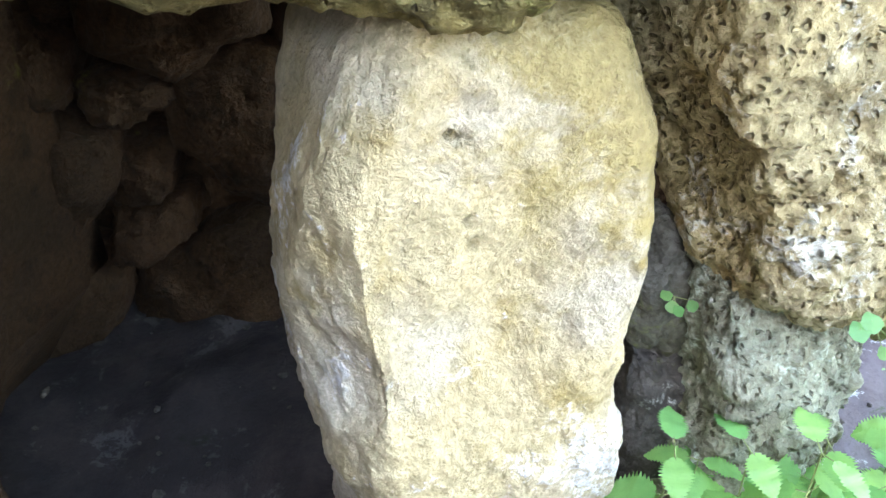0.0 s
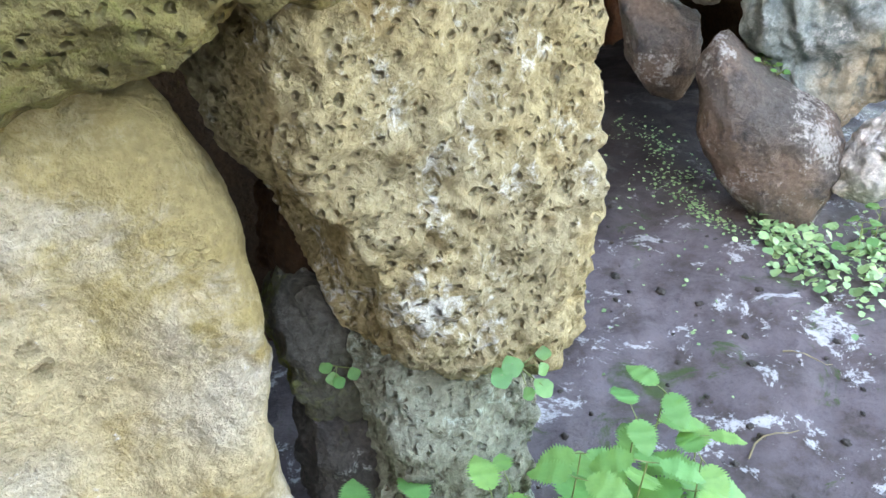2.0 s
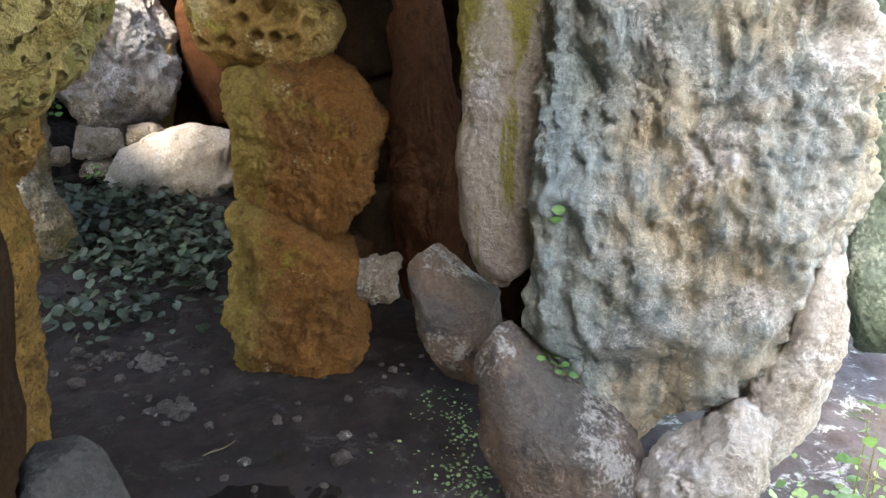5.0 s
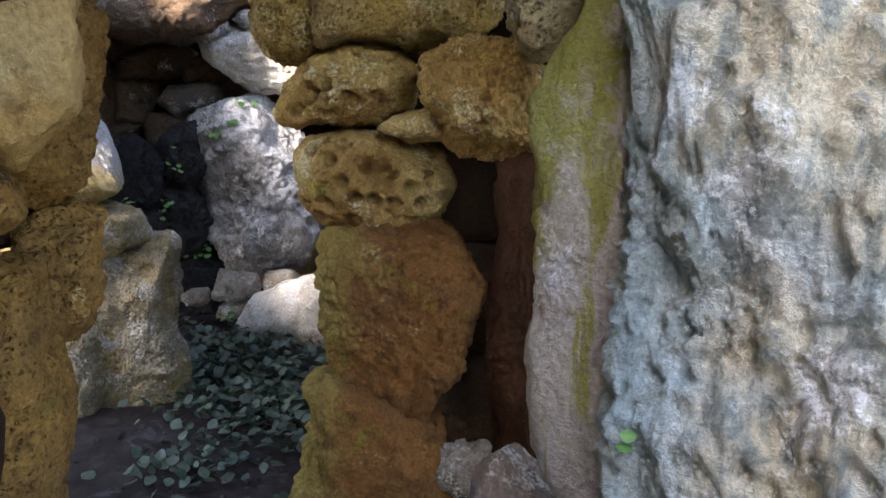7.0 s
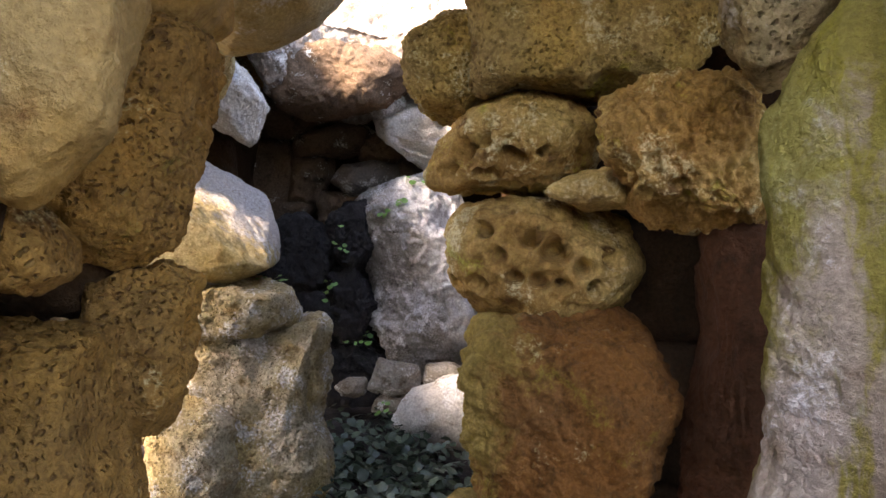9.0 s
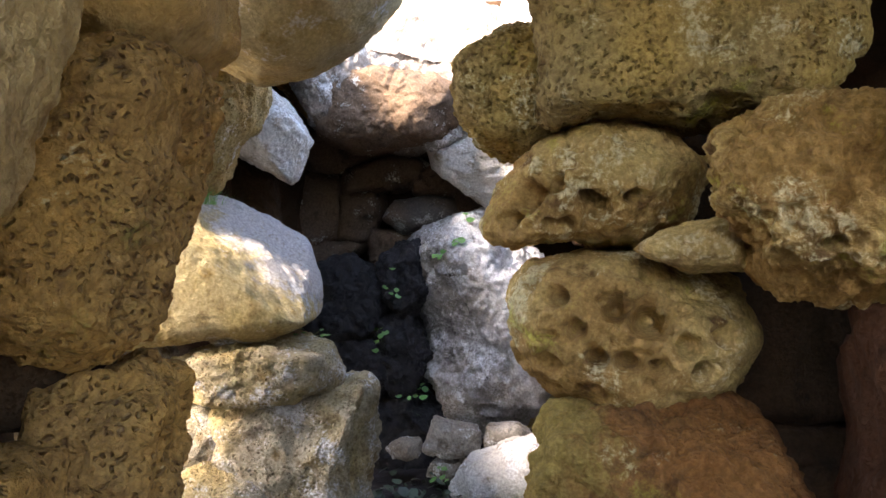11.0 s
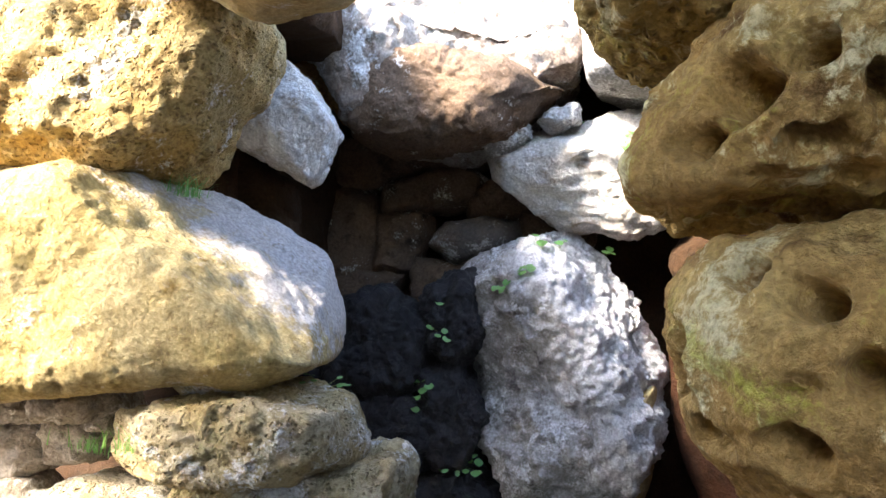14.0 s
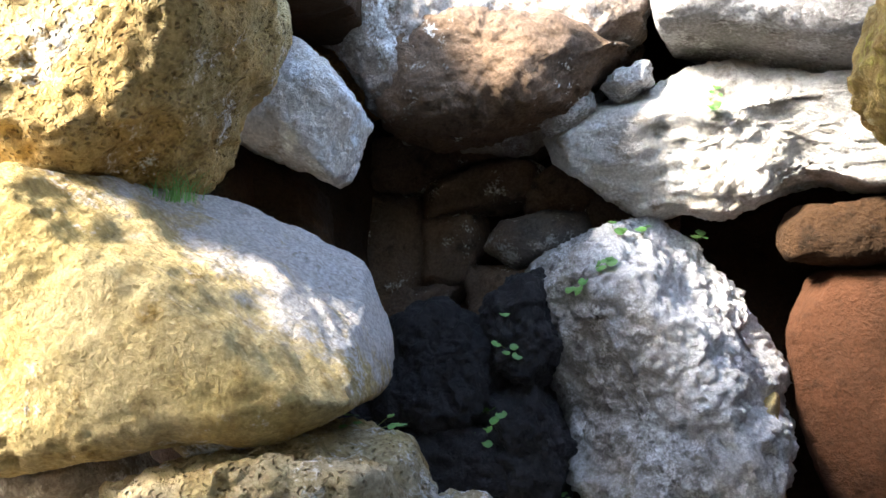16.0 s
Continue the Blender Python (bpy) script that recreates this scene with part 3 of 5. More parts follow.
stone("stone_slab", "tall weathered grey-blue limestone slab with deep vertical runnels", "standing stone", "", (2.32, 2.27, 1.29), -44, [(-0.42, 1.01), (-0.38, 0.23), (-0.38, 0.08), (-0.40, -0.15), (-0.35, -0.64), (-0.19, -0.94), (-0.04, -1.01), (0.15, -0.89), (0.31, -0.69), (0.44, -0.35), (0.45, -0.08), (0.48, 0.18), (0.49, 0.63), (0.37, 0.92)], 0.46, "greyblue", 19, n=3.2, rough=2.0, runnel=0.042, pits=50, pit=(0.01, 0.03), pd=0.7, level=7)
stone("stone_slab", "upright slab streaked with yellow-green moss, split from the grey slab", "standing stone", "", (2.04, 2.73, 1.30), -30, [(-0.08, 0.68), (-0.15, 0.51), (-0.20, 0.40), (-0.17, 0.27), (-0.17, 0.12), (-0.16, -0.17), (-0.13, -0.47), (-0.06, -0.68), (0.05, -0.70), (0.18, -0.50), (0.24, -0.14), (0.23, 0.30), (0.17, 0.57), (0.04, 0.70)], 0.34, "green_slab", 20, n=4, rough=0.7, pits=20, pit=(0.006, 0.02), level=7)
stone("standing_stone", "teal-grey lichened upright stone beyond the slab", "standing stone", "", (3.30, 2.14, 1.27), -45, [(-0.34, -0.14), (-0.27, -0.58), (-0.18, -0.89), (0.13, -0.90), (0.34, -0.50), (0.03, 0.60), (-0.29, 0.90), (-0.34, 0.45)], 0.50, "teal", 21, rough=1)
stone("boulder", "long smooth dark grey boulder lying on the ground", "boulder", "", (2.04, 2.28, 0.25), -45, [(-0.27, 0.26), (-0.20, 0.36), (-0.01, 0.22), (0.20, 0.11), (0.27, -0.06), (0.22, -0.30), (0.11, -0.36), (-0.07, -0.24), (-0.22, 0.00)], 0.40, "boulder_grey", 22, n=2.4, rough=0.5, chips=2)
stone("boulder", "mossy brown boulder leaning at the foot of the split slab", "boulder", "", (1.94, 2.91, 0.45), -30, [(-0.17, 0.17), (-0.09, 0.24), (0.03, 0.15), (0.16, 0.08), (0.17, -0.10), (0.11, -0.24), (0.00, -0.22), (-0.12, -0.08)], 0.40, "boulder_grey", 23, n=2.5, rough=0.5)
stone("foot_stone", "whitish lumpy stone at the foot of the grey slab", "stone", "", (2.32, 1.99, 0.31), -42, [(-0.17, -0.18), (-0.13, -0.03), (-0.05, 0.08), (0.09, 0.22), (0.17, 0.13), (0.17, -0.01), (0.08, -0.12), (-0.05, -0.22)], 0.30, "white_rock", 24, n=2.6, rough=1, pits=20, pit=(0.01, 0.025))
stone("foot_stone", "pale tapering stone propping the grey slab", "stone", "", (2.61, 1.99, 0.62), -45, [(-0.11, -0.10), (-0.03, 0.09), (0.02, 0.39), (0.07, 0.30), (0.11, 0.05), (0.06, -0.24), (-0.01, -0.39), (-0.10, -0.36)], 0.30, "white_rock", 25, n=2.6, rough=0.9)
stone("column_stone", "ochre block at the foot of the pier", "pier stone", "pier stones", (1.52, 3.74, 0.16), -10, [(-0.27, 0.47), (-0.31, -0.00), (-0.25, -0.28), (0.08, -0.47), (0.25, -0.28), (0.31, -0.03), (0.29, 0.27), (0.09, 0.41), (-0.10, 0.46)], 0.50, "orange", 26, n=3.5, rough=1.7, pits=20, pit=(0.01, 0.03))
stone("column_stone", "large rust-orange block in the stone pier", "pier stone", "pier stones", (1.57, 3.95, 0.85), 2, [(-0.31, 0.31), (-0.27, 0.02), (-0.21, -0.29), (-0.03, -0.38), (0.13, -0.35), (0.31, -0.12), (0.31, 0.17), (0.24, 0.34), (0.08, 0.38), (-0.18, 0.36)], 0.60, "orange", 27, n=5, rough=1.7, pits=30, pit=(0.01, 0.03), level=7)
stone("column_stone", "rounded block riddled with round holes in the stone pier", "pier stone", "pier stones", (1.51, 4.42, 1.40), 0, [(-0.37, 0.07), (-0.32, 0.18), (-0.15, 0.22), (0.10, 0.22), (0.26, 0.16), (0.33, -0.01), (0.25, -0.16), (0.02, -0.22), (-0.22, -0.19), (-0.34, -0.09)], 1.12, "honey", 28, n=3.6, rough=0.8, holes=[(-0.07, -0.56, 0.08, 0.036), (0.02, -0.56, 0.05, 0.045), (-0.11, -0.56, -0.06, 0.03), (-0.03, -0.56, -0.06, 0.032), (0.05, -0.56, -0.07, 0.028), (0.17, -0.54, -0.08, 0.036), (0.12, -0.55, -0.01, 0.034), (0.21, -0.5, 0.02, 0.034), (-0.16, -0.54, 0.02, 0.026), (-0.22, -0.48, -0.09, 0.034), (-0.20, -0.5, 0.08, 0.03), (-0.33, -0.3, 0.0, 0.055), (-0.35, -0.22, -0.06, 0.06), (-0.31, -0.36, -0.10, 0.032), (-0.37, 0.02, 0.07, 0.03), (-0.35, -0.12, 0.12, 0.034), (-0.36, -0.05, -0.11, 0.028), (-0.27, -0.42, 0.11, 0.03), (-0.37, 0.2, 0.03, 0.032), (0.09, -0.54, 0.11, 0.024), (-0.02, -0.54, 0.13, 0.022)], pits=130, pit=(0.008, 0.026), pd=1.5, level=7)
stone("column_stone", "mossy pitted triangular stone in the stone pier", "pier stone", "pier stones", (1.39, 4.38, 1.79), 0, [(-0.32, -0.15), (-0.28, 0.00), (-0.17, 0.12), (-0.07, 0.16), (0.18, 0.18), (0.29, 0.08), (0.25, -0.08), (0.10, -0.16), (-0.08, -0.15), (-0.21, -0.18)], 1.00, "honey", 29, n=3.2, rough=1.1, holes=[(-0.18, -0.42, -0.05, 0.045), (-0.1, -0.46, -0.12, 0.03), (-0.22, -0.36, -0.1, 0.028), (-0.11, -0.47, -0.02, 0.034), (-0.02, -0.48, -0.07, 0.042), (0.08, -0.47, -0.03, 0.028), (-0.28, -0.15, -0.05, 0.035)], pits=120, pit=(0.008, 0.028), pd=1.4, level=7)
stone("column_stone", "rough pitted ochre stone in the stone pier", "pier stone", "pier stones", (1.88, 3.65, 1.75), -15, [(-0.25, -0.02), (-0.24, 0.12), (-0.09, 0.20), (0.14, 0.19), (0.25, 0.03), (0.19, -0.19), (0.00, -0.20), (-0.15, -0.15)], 0.50, "honey", 30, n=3.2, rough=1.7, pits=110, pit=(0.01, 0.03), pd=1.0, level=7)
stone("column_stone", "small yellowish wedge stone in the stone pier", "pier stone", "pier stones", (1.61, 3.85, 1.65), -5, [(-0.14, -0.03), (-0.06, 0.02), (0.10, 0.07), (0.14, -0.06), (0.00, -0.07)], 0.25, "honey", 31, rough=0.7)
stone("column_stone", "short rough block with deep pores under the capstone", "pier stone", "pier stones", (1.12, 4.24, 2.07), 2, [(-0.17, -0.07), (-0.14, 0.09), (-0.05, 0.16), (0.11, 0.20), (0.17, -0.10), (0.07, -0.20), (-0.09, -0.17)], 0.55, "mossy", 32, n=4, rough=1.3, pits=90, pit=(0.01, 0.03), pd=1.0)
stone("column_stone", "long rough block with deep pores under the capstone", "pier stone", "pier stones", (1.60, 4.05, 2.15), 0, [(-0.41, 0.10), (-0.11, 0.18), (0.33, 0.20), (0.41, 0.01), (0.30, -0.15), (-0.12, -0.20), (-0.37, -0.20)], 0.60, "mossy", 33, n=5, rough=1.3, pits=120, pit=(0.01, 0.03), pd=1.0)
stone("capstone", "flat pale roofing slab resting on the stone pier", "capstone", "roof slabs", (1.60, 3.90, 2.57), 0, [(-0.62, 0.21), (-0.51, -0.18), (-0.36, -0.26), (-0.10, -0.29), (0.35, -0.25), (0.57, -0.14), (0.62, 0.29)], 1.30, "pale", 34, n=5, rough=0.6)
stone("top_stone", "rounded porous stone at the top of the green slab", "stone", "", (1.95, 3.16, 2.09), -20, [(-0.14, 0.24), (-0.10, -0.14), (-0.02, -0.24), (0.07, -0.21), (0.14, -0.10), (0.12, 0.23)], 0.40, "porous", 35, n=3, rough=1, pits=60, pit=(0.01, 0.025))
stone("top_stone", "smooth grey stone wedged above the slabs", "stone", "", (2.09, 2.87, 2.05), -25, [(-0.09, -0.10), (-0.12, 0.22), (0.12, 0.20), (0.11, -0.11), (0.07, -0.22), (0.01, -0.21), (-0.07, -0.17)], 0.40, "boulder_grey", 36, n=3, rough=0.6)
stone("pier_upright", "narrow brown upright stone set back in the dark gap", "standing stone", "", (2.13, 3.75, 0.86), 0, [(-0.18, 0.67), (-0.11, 0.72), (0.01, 0.72), (0.10, 0.14), (0.18, -0.69), (-0.07, -0.72), (-0.15, 0.12)], 0.40, "red", 37, n=3, rough=1.6, level=6)
stone("stone", "brown rubble stone at the back of the narrow gap, shade in its colour", "stone", "gap stones", (1.93, 4.75, 1.35), 0, [(-0.34, 0.21), (-0.30, -0.26), (0.34, -0.20), (0.30, 0.26)], 0.50, "shaded_brown", 38, n=5, rough=1, level=5)
stone("stone", "brown rubble stone at the back of the narrow gap, shade in its colour", "stone", "gap stones", (2.06, 4.75, 0.83), 0, [(-0.27, 0.27), (-0.22, -0.31), (0.27, -0.26), (0.22, 0.31)], 0.50, "shaded_brown", 39, n=5, rough=1, level=5)
stone("stone", "brown rubble stone at the back of the narrow gap, shade in its colour", "stone", "gap stones", (2.12, 4.75, 0.22), 0, [(-0.28, 0.30), (-0.22, -0.35), (0.28, -0.29), (0.22, 0.35)], 0.50, "shaded_brown", 40, n=5, rough=1, level=5)
stone("stone", "brown rubble stone at the back of the narrow gap, shade in its colour", "stone", "gap stones", (1.95, 4.75, 1.82), 0, [(-0.41, 0.20), (-0.36, -0.26), (0.41, -0.20), (0.36, 0.26)], 0.50, "shaded_brown", 41, n=5, rough=1, level=5)
stone("rubble_stone", "small crumbly stone lying at the foot of the pier", "stone", "rubble by the pier", (1.85, 3.62, 0.32), -18, [(-0.10, 0.08), (-0.03, 0.11), (0.09, 0.11), (0.10, -0.05), (-0.00, -0.11), (-0.09, -0.05)], 0.14, "rubble", 42, rough=1.4)
stone("rubble_stone", "small dim stone lying at the foot of the pier", "stone", "rubble by the pier", (1.81, 3.86, 0.40), -15, [(-0.08, 0.04), (0.00, 0.08), (0.08, 0.03), (0.06, -0.08), (-0.06, -0.08)], 0.14, "shaded_brown", 43, rough=1.2)
stone("jutting_stone", "smooth ochre stone jutting down from the passage wall", "wall stone", "passage wall stones", (0.47, 2.58, 1.88), 25, [(-0.28, 0.25), (-0.26, -0.38), (-0.02, -0.38), (0.08, -0.37), (0.15, -0.39), (0.26, -0.27), (0.27, -0.15), (0.28, -0.02), (0.27, 0.39)], 0.50, "ochre_smooth", 44, n=5, rough=0.8, level=7)
stone("wall_stone", "brown pitted block in the passage wall", "wall stone", "passage wall stones", (0.33, 3.23, 1.64), 12, [(-0.31, 0.24), (-0.26, -0.17), (-0.08, -0.25), (0.13, -0.30), (0.24, -0.25), (0.27, -0.12), (0.29, 0.13), (0.31, 0.26), (0.22, 0.29), (-0.03, 0.30)], 0.60, "ochre", 45, n=4, rough=1.2, cuts=[(0.871, 0.489, -0.33, 0.255)], pits=60, pit=(0.006, 0.02), level=7)
stone("wall_stone", "small rounded stone wedged in the passage wall", "wall stone", "passage wall stones", (0.42, 2.73, 1.40), 18, [(-0.17, 0.06), (-0.16, -0.07), (0.01, -0.07), (0.11, -0.09), (0.17, -0.05), (0.16, 0.01), (0.07, 0.09)], 0.35, "ochre", 46, n=3, rough=0.7)
stone("wall_stone", "tall brown block at the foot of the passage wall", "wall stone", "passage wall stones", (0.23, 2.98, 0.67), 14, [(-0.36, 0.54), (-0.32, -0.55), (0.36, -0.58), (0.35, 0.06), (0.32, 0.33), (0.33, 0.53), (0.28, 0.58), (0.05, 0.58)], 0.55, "ochre", 47, n=6, rough=1.2, pits=80, pit=(0.006, 0.018))
stone("wall_stone", "ochre block with a ragged lower edge in the passage wall", "wall stone", "passage wall stones", (0.49, 3.31, 1.13), 14, [(-0.13, 0.18), (-0.10, -0.19), (-0.00, -0.22), (0.08, -0.17), (0.11, 0.05), (0.13, 0.19), (0.03, 0.22)], 0.45, "ochre", 48, n=4.5, rough=1.3, cuts=[(0.887, 0.459, 0, 0.113)], pits=50, pit=(0.006, 0.02))
stone("wall_stone", "ochre stone under the roof slab of the passage wall", "wall stone", "passage wall stones", (0.43, 3.38, 2.13), 12, [(-0.16, 0.19), (-0.11, -0.20), (-0.01, -0.22), (0.09, -0.20), (0.16, -0.12), (0.15, 0.22)], 0.60, "ochre_smooth", 49, n=3.5, rough=0.6)
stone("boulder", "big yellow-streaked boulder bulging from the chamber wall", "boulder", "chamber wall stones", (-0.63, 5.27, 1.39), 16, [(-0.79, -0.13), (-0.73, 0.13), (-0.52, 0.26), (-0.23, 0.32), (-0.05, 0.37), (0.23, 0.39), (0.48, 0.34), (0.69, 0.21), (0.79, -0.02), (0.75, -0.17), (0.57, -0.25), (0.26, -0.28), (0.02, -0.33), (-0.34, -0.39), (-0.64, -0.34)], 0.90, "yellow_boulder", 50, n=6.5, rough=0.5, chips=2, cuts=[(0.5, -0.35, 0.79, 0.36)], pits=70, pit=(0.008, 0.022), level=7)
stone("wall_stone", "flat rough slab under the big boulder", "wall stone", "chamber wall stones", (-0.11, 5.29, 0.98), 10, [(-0.36, -0.04), (-0.33, 0.04), (-0.20, 0.10), (0.09, 0.14), (0.34, 0.12), (0.36, -0.03), (0.27, -0.06), (0.03, -0.13), (-0.25, -0.14), (-0.34, -0.11)], 0.60, "yellow_grey", 51, n=8, rough=1.4, pits=50, pit=(0.008, 0.02))
stone("wall_stone", "small flat wedge stone under the big boulder", "wall stone", "chamber wall stones", (-0.18, 5.19, 1.14), 10, [(-0.12, -0.02), (-0.07, 0.03), (0.08, 0.05), (0.12, 0.02), (0.10, -0.02), (-0.07, -0.05)], 0.20, "yellow_grey", 52, n=3, rough=0.5)
stone("wall_stone", "mossy squared block standing on the chamber floor", "wall stone", "chamber wall stones", (0.23, 5.37, 0.33), 6, [(-0.50, 0.50), (-0.30, 0.58), (-0.05, 0.55), (0.17, 0.63), (0.19, 0.28), (0.23, -0.15), (0.18, -0.43), (0.04, -0.56), (-0.17, -0.63), (-0.34, -0.02), (-0.44, 0.2)], 0.60, "yellow_grey", 53, n=6, rough=1.4, pits=70, pit=(0.012, 0.035), pd=1.0, level=7)
stone("wall_stone", "sunlit pale block at the doorway", "wall stone", "chamber wall stones", (-0.10, 5.15, 0.14), 0, [(-0.19, 0.49), (0.02, 0.38), (0.19, 0.38), (0.24, 0.07), (0.18, -0.32), (0.10, -0.44), (-0.09, -0.49), (-0.24, 0.05)], 0.50, "yellow_grey", 54, n=4, rough=1, pits=40, pit=(0.01, 0.025))
stone("wall_stone", "pale stone with a worn top beside the doorway", "wall stone", "chamber wall stones", (-0.45, 5.28, 0.53), 8, [(-0.37, 0.02), (-0.27, 0.18), (-0.12, 0.27), (0.16, 0.28), (0.35, 0.25), (0.37, -0.19), (-0.30, -0.28)], 0.60, "yellow_grey", 55, n=4, rough=0.8)
stone("wall_stone", "porous orange-yellow stone high in the chamber wall", "wall stone", "chamber wall stones", (-1.01, 5.23, 2.18), 12, [(-0.78, 0.30), (-0.66, -0.41), (-0.09, -0.42), (0.21, -0.39), (0.46, -0.40), (0.56, -0.35), (0.65, -0.21), (0.76, -0.05), (0.78, 0.11), (0.70, 0.33), (0.02, 0.42)], 0.80, "yellow_orange", 56, n=4, rough=1.2, pits=90, pit=(0.012, 0.035), pd=0.9, level=7)
stone("wall_stone", "pale angular stone hanging out of the wall", "wall stone", "chamber wall stones", (-0.53, 6.13, 2.17), 10, [(-0.29, -0.06), (-0.16, 0.20), (0.01, 0.28), (0.16, 0.17), (0.29, 0.00), (0.25, -0.13), (0.20, -0.28), (0.06, -0.21), (-0.15, -0.13)], 0.55, "white_rock", 57, n=3, rough=0.8, pits=20, pit=(0.01, 0.025))
stone("wall_stone", "dark stone behind the hanging pale stone", "wall stone", "chamber wall stones", (-0.81, 6.44, 1.87), 10, [(-0.29, 0.29), (-0.06, 0.30), (0.23, 0.07), (0.32, -0.27), (-0.06, -0.30), (-0.32, 0.01)], 0.50, "shaded_brown", 58, n=3, rough=0.8)
stone("rubble_stone", "small grey stone in the rubble beside the doorway", "stone", "doorway rubble", (-1.15, 5.57, 0.74), 5, [(-0.14, 0.10), (-0.14, -0.08), (0.01, -0.12), (0.14, -0.02), (0.10, 0.12)], 0.30, "rubble", 59, rough=1.1, level=5)
stone("rubble_stone", "small grey stone in the rubble beside the doorway", "stone", "doorway rubble", (-0.90, 5.59, 0.83), 5, [(-0.16, 0.07), (-0.11, -0.11), (0.05, -0.09), (0.16, 0.02), (0.05, 0.11)], 0.30, "rubble", 60, rough=1.1, level=5)
stone("rubble_stone", "small grey stone in the rubble beside the doorway", "stone", "doorway rubble", (-1.45, 5.54, 0.67), 5, [(-0.17, 0.17), (-0.13, -0.17), (0.17, -0.11), (0.16, 0.14)], 0.30, "rubble", 61, rough=1.1, level=5)
stone("rubble_stone", "small grey stone in the rubble beside the doorway", "stone", "doorway rubble", (-1.19, 5.56, 0.47), 5, [(-0.10, 0.19), (-0.22, -0.04), (0.09, -0.21), (0.22, 0.10), (0.09, 0.21)], 0.30, "rubble", 62, rough=1.1, level=5)
stone("rubble_stone", "small grey stone in the rubble beside the doorway", "stone", "doorway rubble", (-0.81, 5.60, 0.90), 5, [(-0.08, 0.04), (-0.06, -0.06), (0.07, -0.03), (0.08, 0.06)], 0.30, "rubble", 63, rough=1.1, level=5)
stone("capstone", "ochre roofing slab over the passage wall with a sunlit edge", "capstone", "roof slabs", (-0.03, 4.79, 2.66), 15, [(-0.66, 0.35), (-0.48, -0.23), (-0.18, -0.39), (0.05, -0.45), (0.26, -0.40), (0.43, -0.28), (0.59, -0.09), (0.66, 0.45)], 0.90, "yellow", 64, n=3.5, rough=0.6)
stone("lintel", "long grey slab spanning the back of the chamber, pale on top", "capstone", "roof slabs", (-0.16, 6.87, 2.85), 10, [(-0.84, 0.07), (-0.58, -0.13), (-0.42, -0.24), (-0.36, -0.41), (-0.29, -0.57), (0.05, -0.62), (0.45, -0.52), (0.72, -0.35), (0.84, -0.26), (0.84, -0.03), (0.79, 0.19), (0.36, 0.62), (-0.52, 0.59)], 0.90, "ledge", 65, n=9, chips=2, rough=1.5, cuts=[(0, -0.75, 0.66, 0.27)], pits=20, pit=(0.01, 0.03), level=7)
stone("wall_stone", "long whitish slab bridging over the boulder", "wall stone", "back wall stones", (1.09, 7.10, 2.17), -5, [(-0.82, 0.04), (-0.65, 0.16), (-0.44, 0.22), (-0.27, 0.31), (-0.03, 0.33), (0.23, 0.24), (0.64, 0.17), (0.82, -0.01), (0.68, -0.17), (0.17, -0.22), (-0.14, -0.33), (-0.40, -0.30), (-0.65, -0.17), (-0.78, -0.07)], 0.70, "white_rock", 66, n=5, rough=1.3, cuts=[(0, -0.8, -0.6, 0.24)])
stone("capstone", "greenish grey roofing slab above the bridging slab", "capstone", "roof slabs", (1.31, 6.84, 2.74), -5, [(-0.63, 0.07), (-0.57, -0.20), (-0.38, -0.24), (-0.06, -0.32), (0.32, -0.41), (0.61, -0.30), (0.63, 0.16), (-0.59, 0.41)], 0.80, "grey_white", 67, n=4, rough=0.6)
stone("wall_stone", "small knobbly stone packed under the lintel", "stone", "packing stones", (0.37, 6.85, 2.31), 0, [(-0.13, -0.04), (-0.03, 0.07), (0.10, 0.11), (0.13, -0.02), (0.02, -0.10), (-0.09, -0.11)], 0.20, "grey_white", 68, rough=1)
stone("wall_stone", "small knobbly stone packed under the lintel", "stone", "packing stones", (0.62, 6.85, 2.40), 0, [(-0.11, -0.03), (-0.04, 0.04), (0.10, 0.07), (0.11, -0.02), (-0.02, -0.07)], 0.20, "grey_white", 69, rough=1)
stone("boulder", "huge rough grey boulder with white lichen, a small round hole and its lit side painted white", "boulder", "", (0.68, 7.04, 1.14), 6, [(-0.49, -0.01), (-0.51, 0.25), (-0.42, 0.53), (-0.20, 0.68), (0.07, 0.75), (0.27, 0.62), (0.44, 0.41), (0.50, 0.06), (0.51, -0.32), (0.49, -0.65), (0.23, -0.75), (-0.10, -0.68), (-0.31, -0.38)], 0.80, "grey_boulder", 70, n=2.8, rough=1.8, sponge=0.012, cuts=[(0.55, -0.55, 0.6, 0.42), (-0.6, -0.75, -0.1, 0.36)], holes=[(0.3, 0.07, 0.44, 0.024)], pits=60, pit=(0.01, 0.03), level=7)
stone("wall_stone", "yellowish stone against the flank of the grey boulder", "wall stone", "back wall stones", (1.09, 7.00, 0.81), -5, [(-0.10, -0.06), (-0.09, 0.14), (0.08, 0.33), (0.10, -0.08), (0.05, -0.33), (-0.09, -0.33)], 0.40, "yellow", 71, n=3, rough=0.5)
stone("wall_stone", "flat reddish stone slab in the dark recess", "wall stone", "back wall stones", (1.60, 7.19, 1.06), -8, [(-0.36, 0.30), (-0.35, 0.56), (0.00, 0.56), (0.33, 0.57), (0.36, -0.52), (-0.12, -0.57), (-0.22, -0.36), (-0.33, -0.06)], 0.30, "red", 72, n=6, rough=0.5)
stone("wall_stone", "brown stone over the reddish slab in the recess", "wall stone", "back wall stones", (1.56, 7.14, 1.79), -8, [(-0.35, -0.07), (-0.33, 0.09), (-0.05, 0.11), (0.34, 0.15), (0.35, -0.14), (-0.09, -0.15), (-0.32, -0.13)], 0.40, "shaded_brown", 73, n=4, rough=0.6)
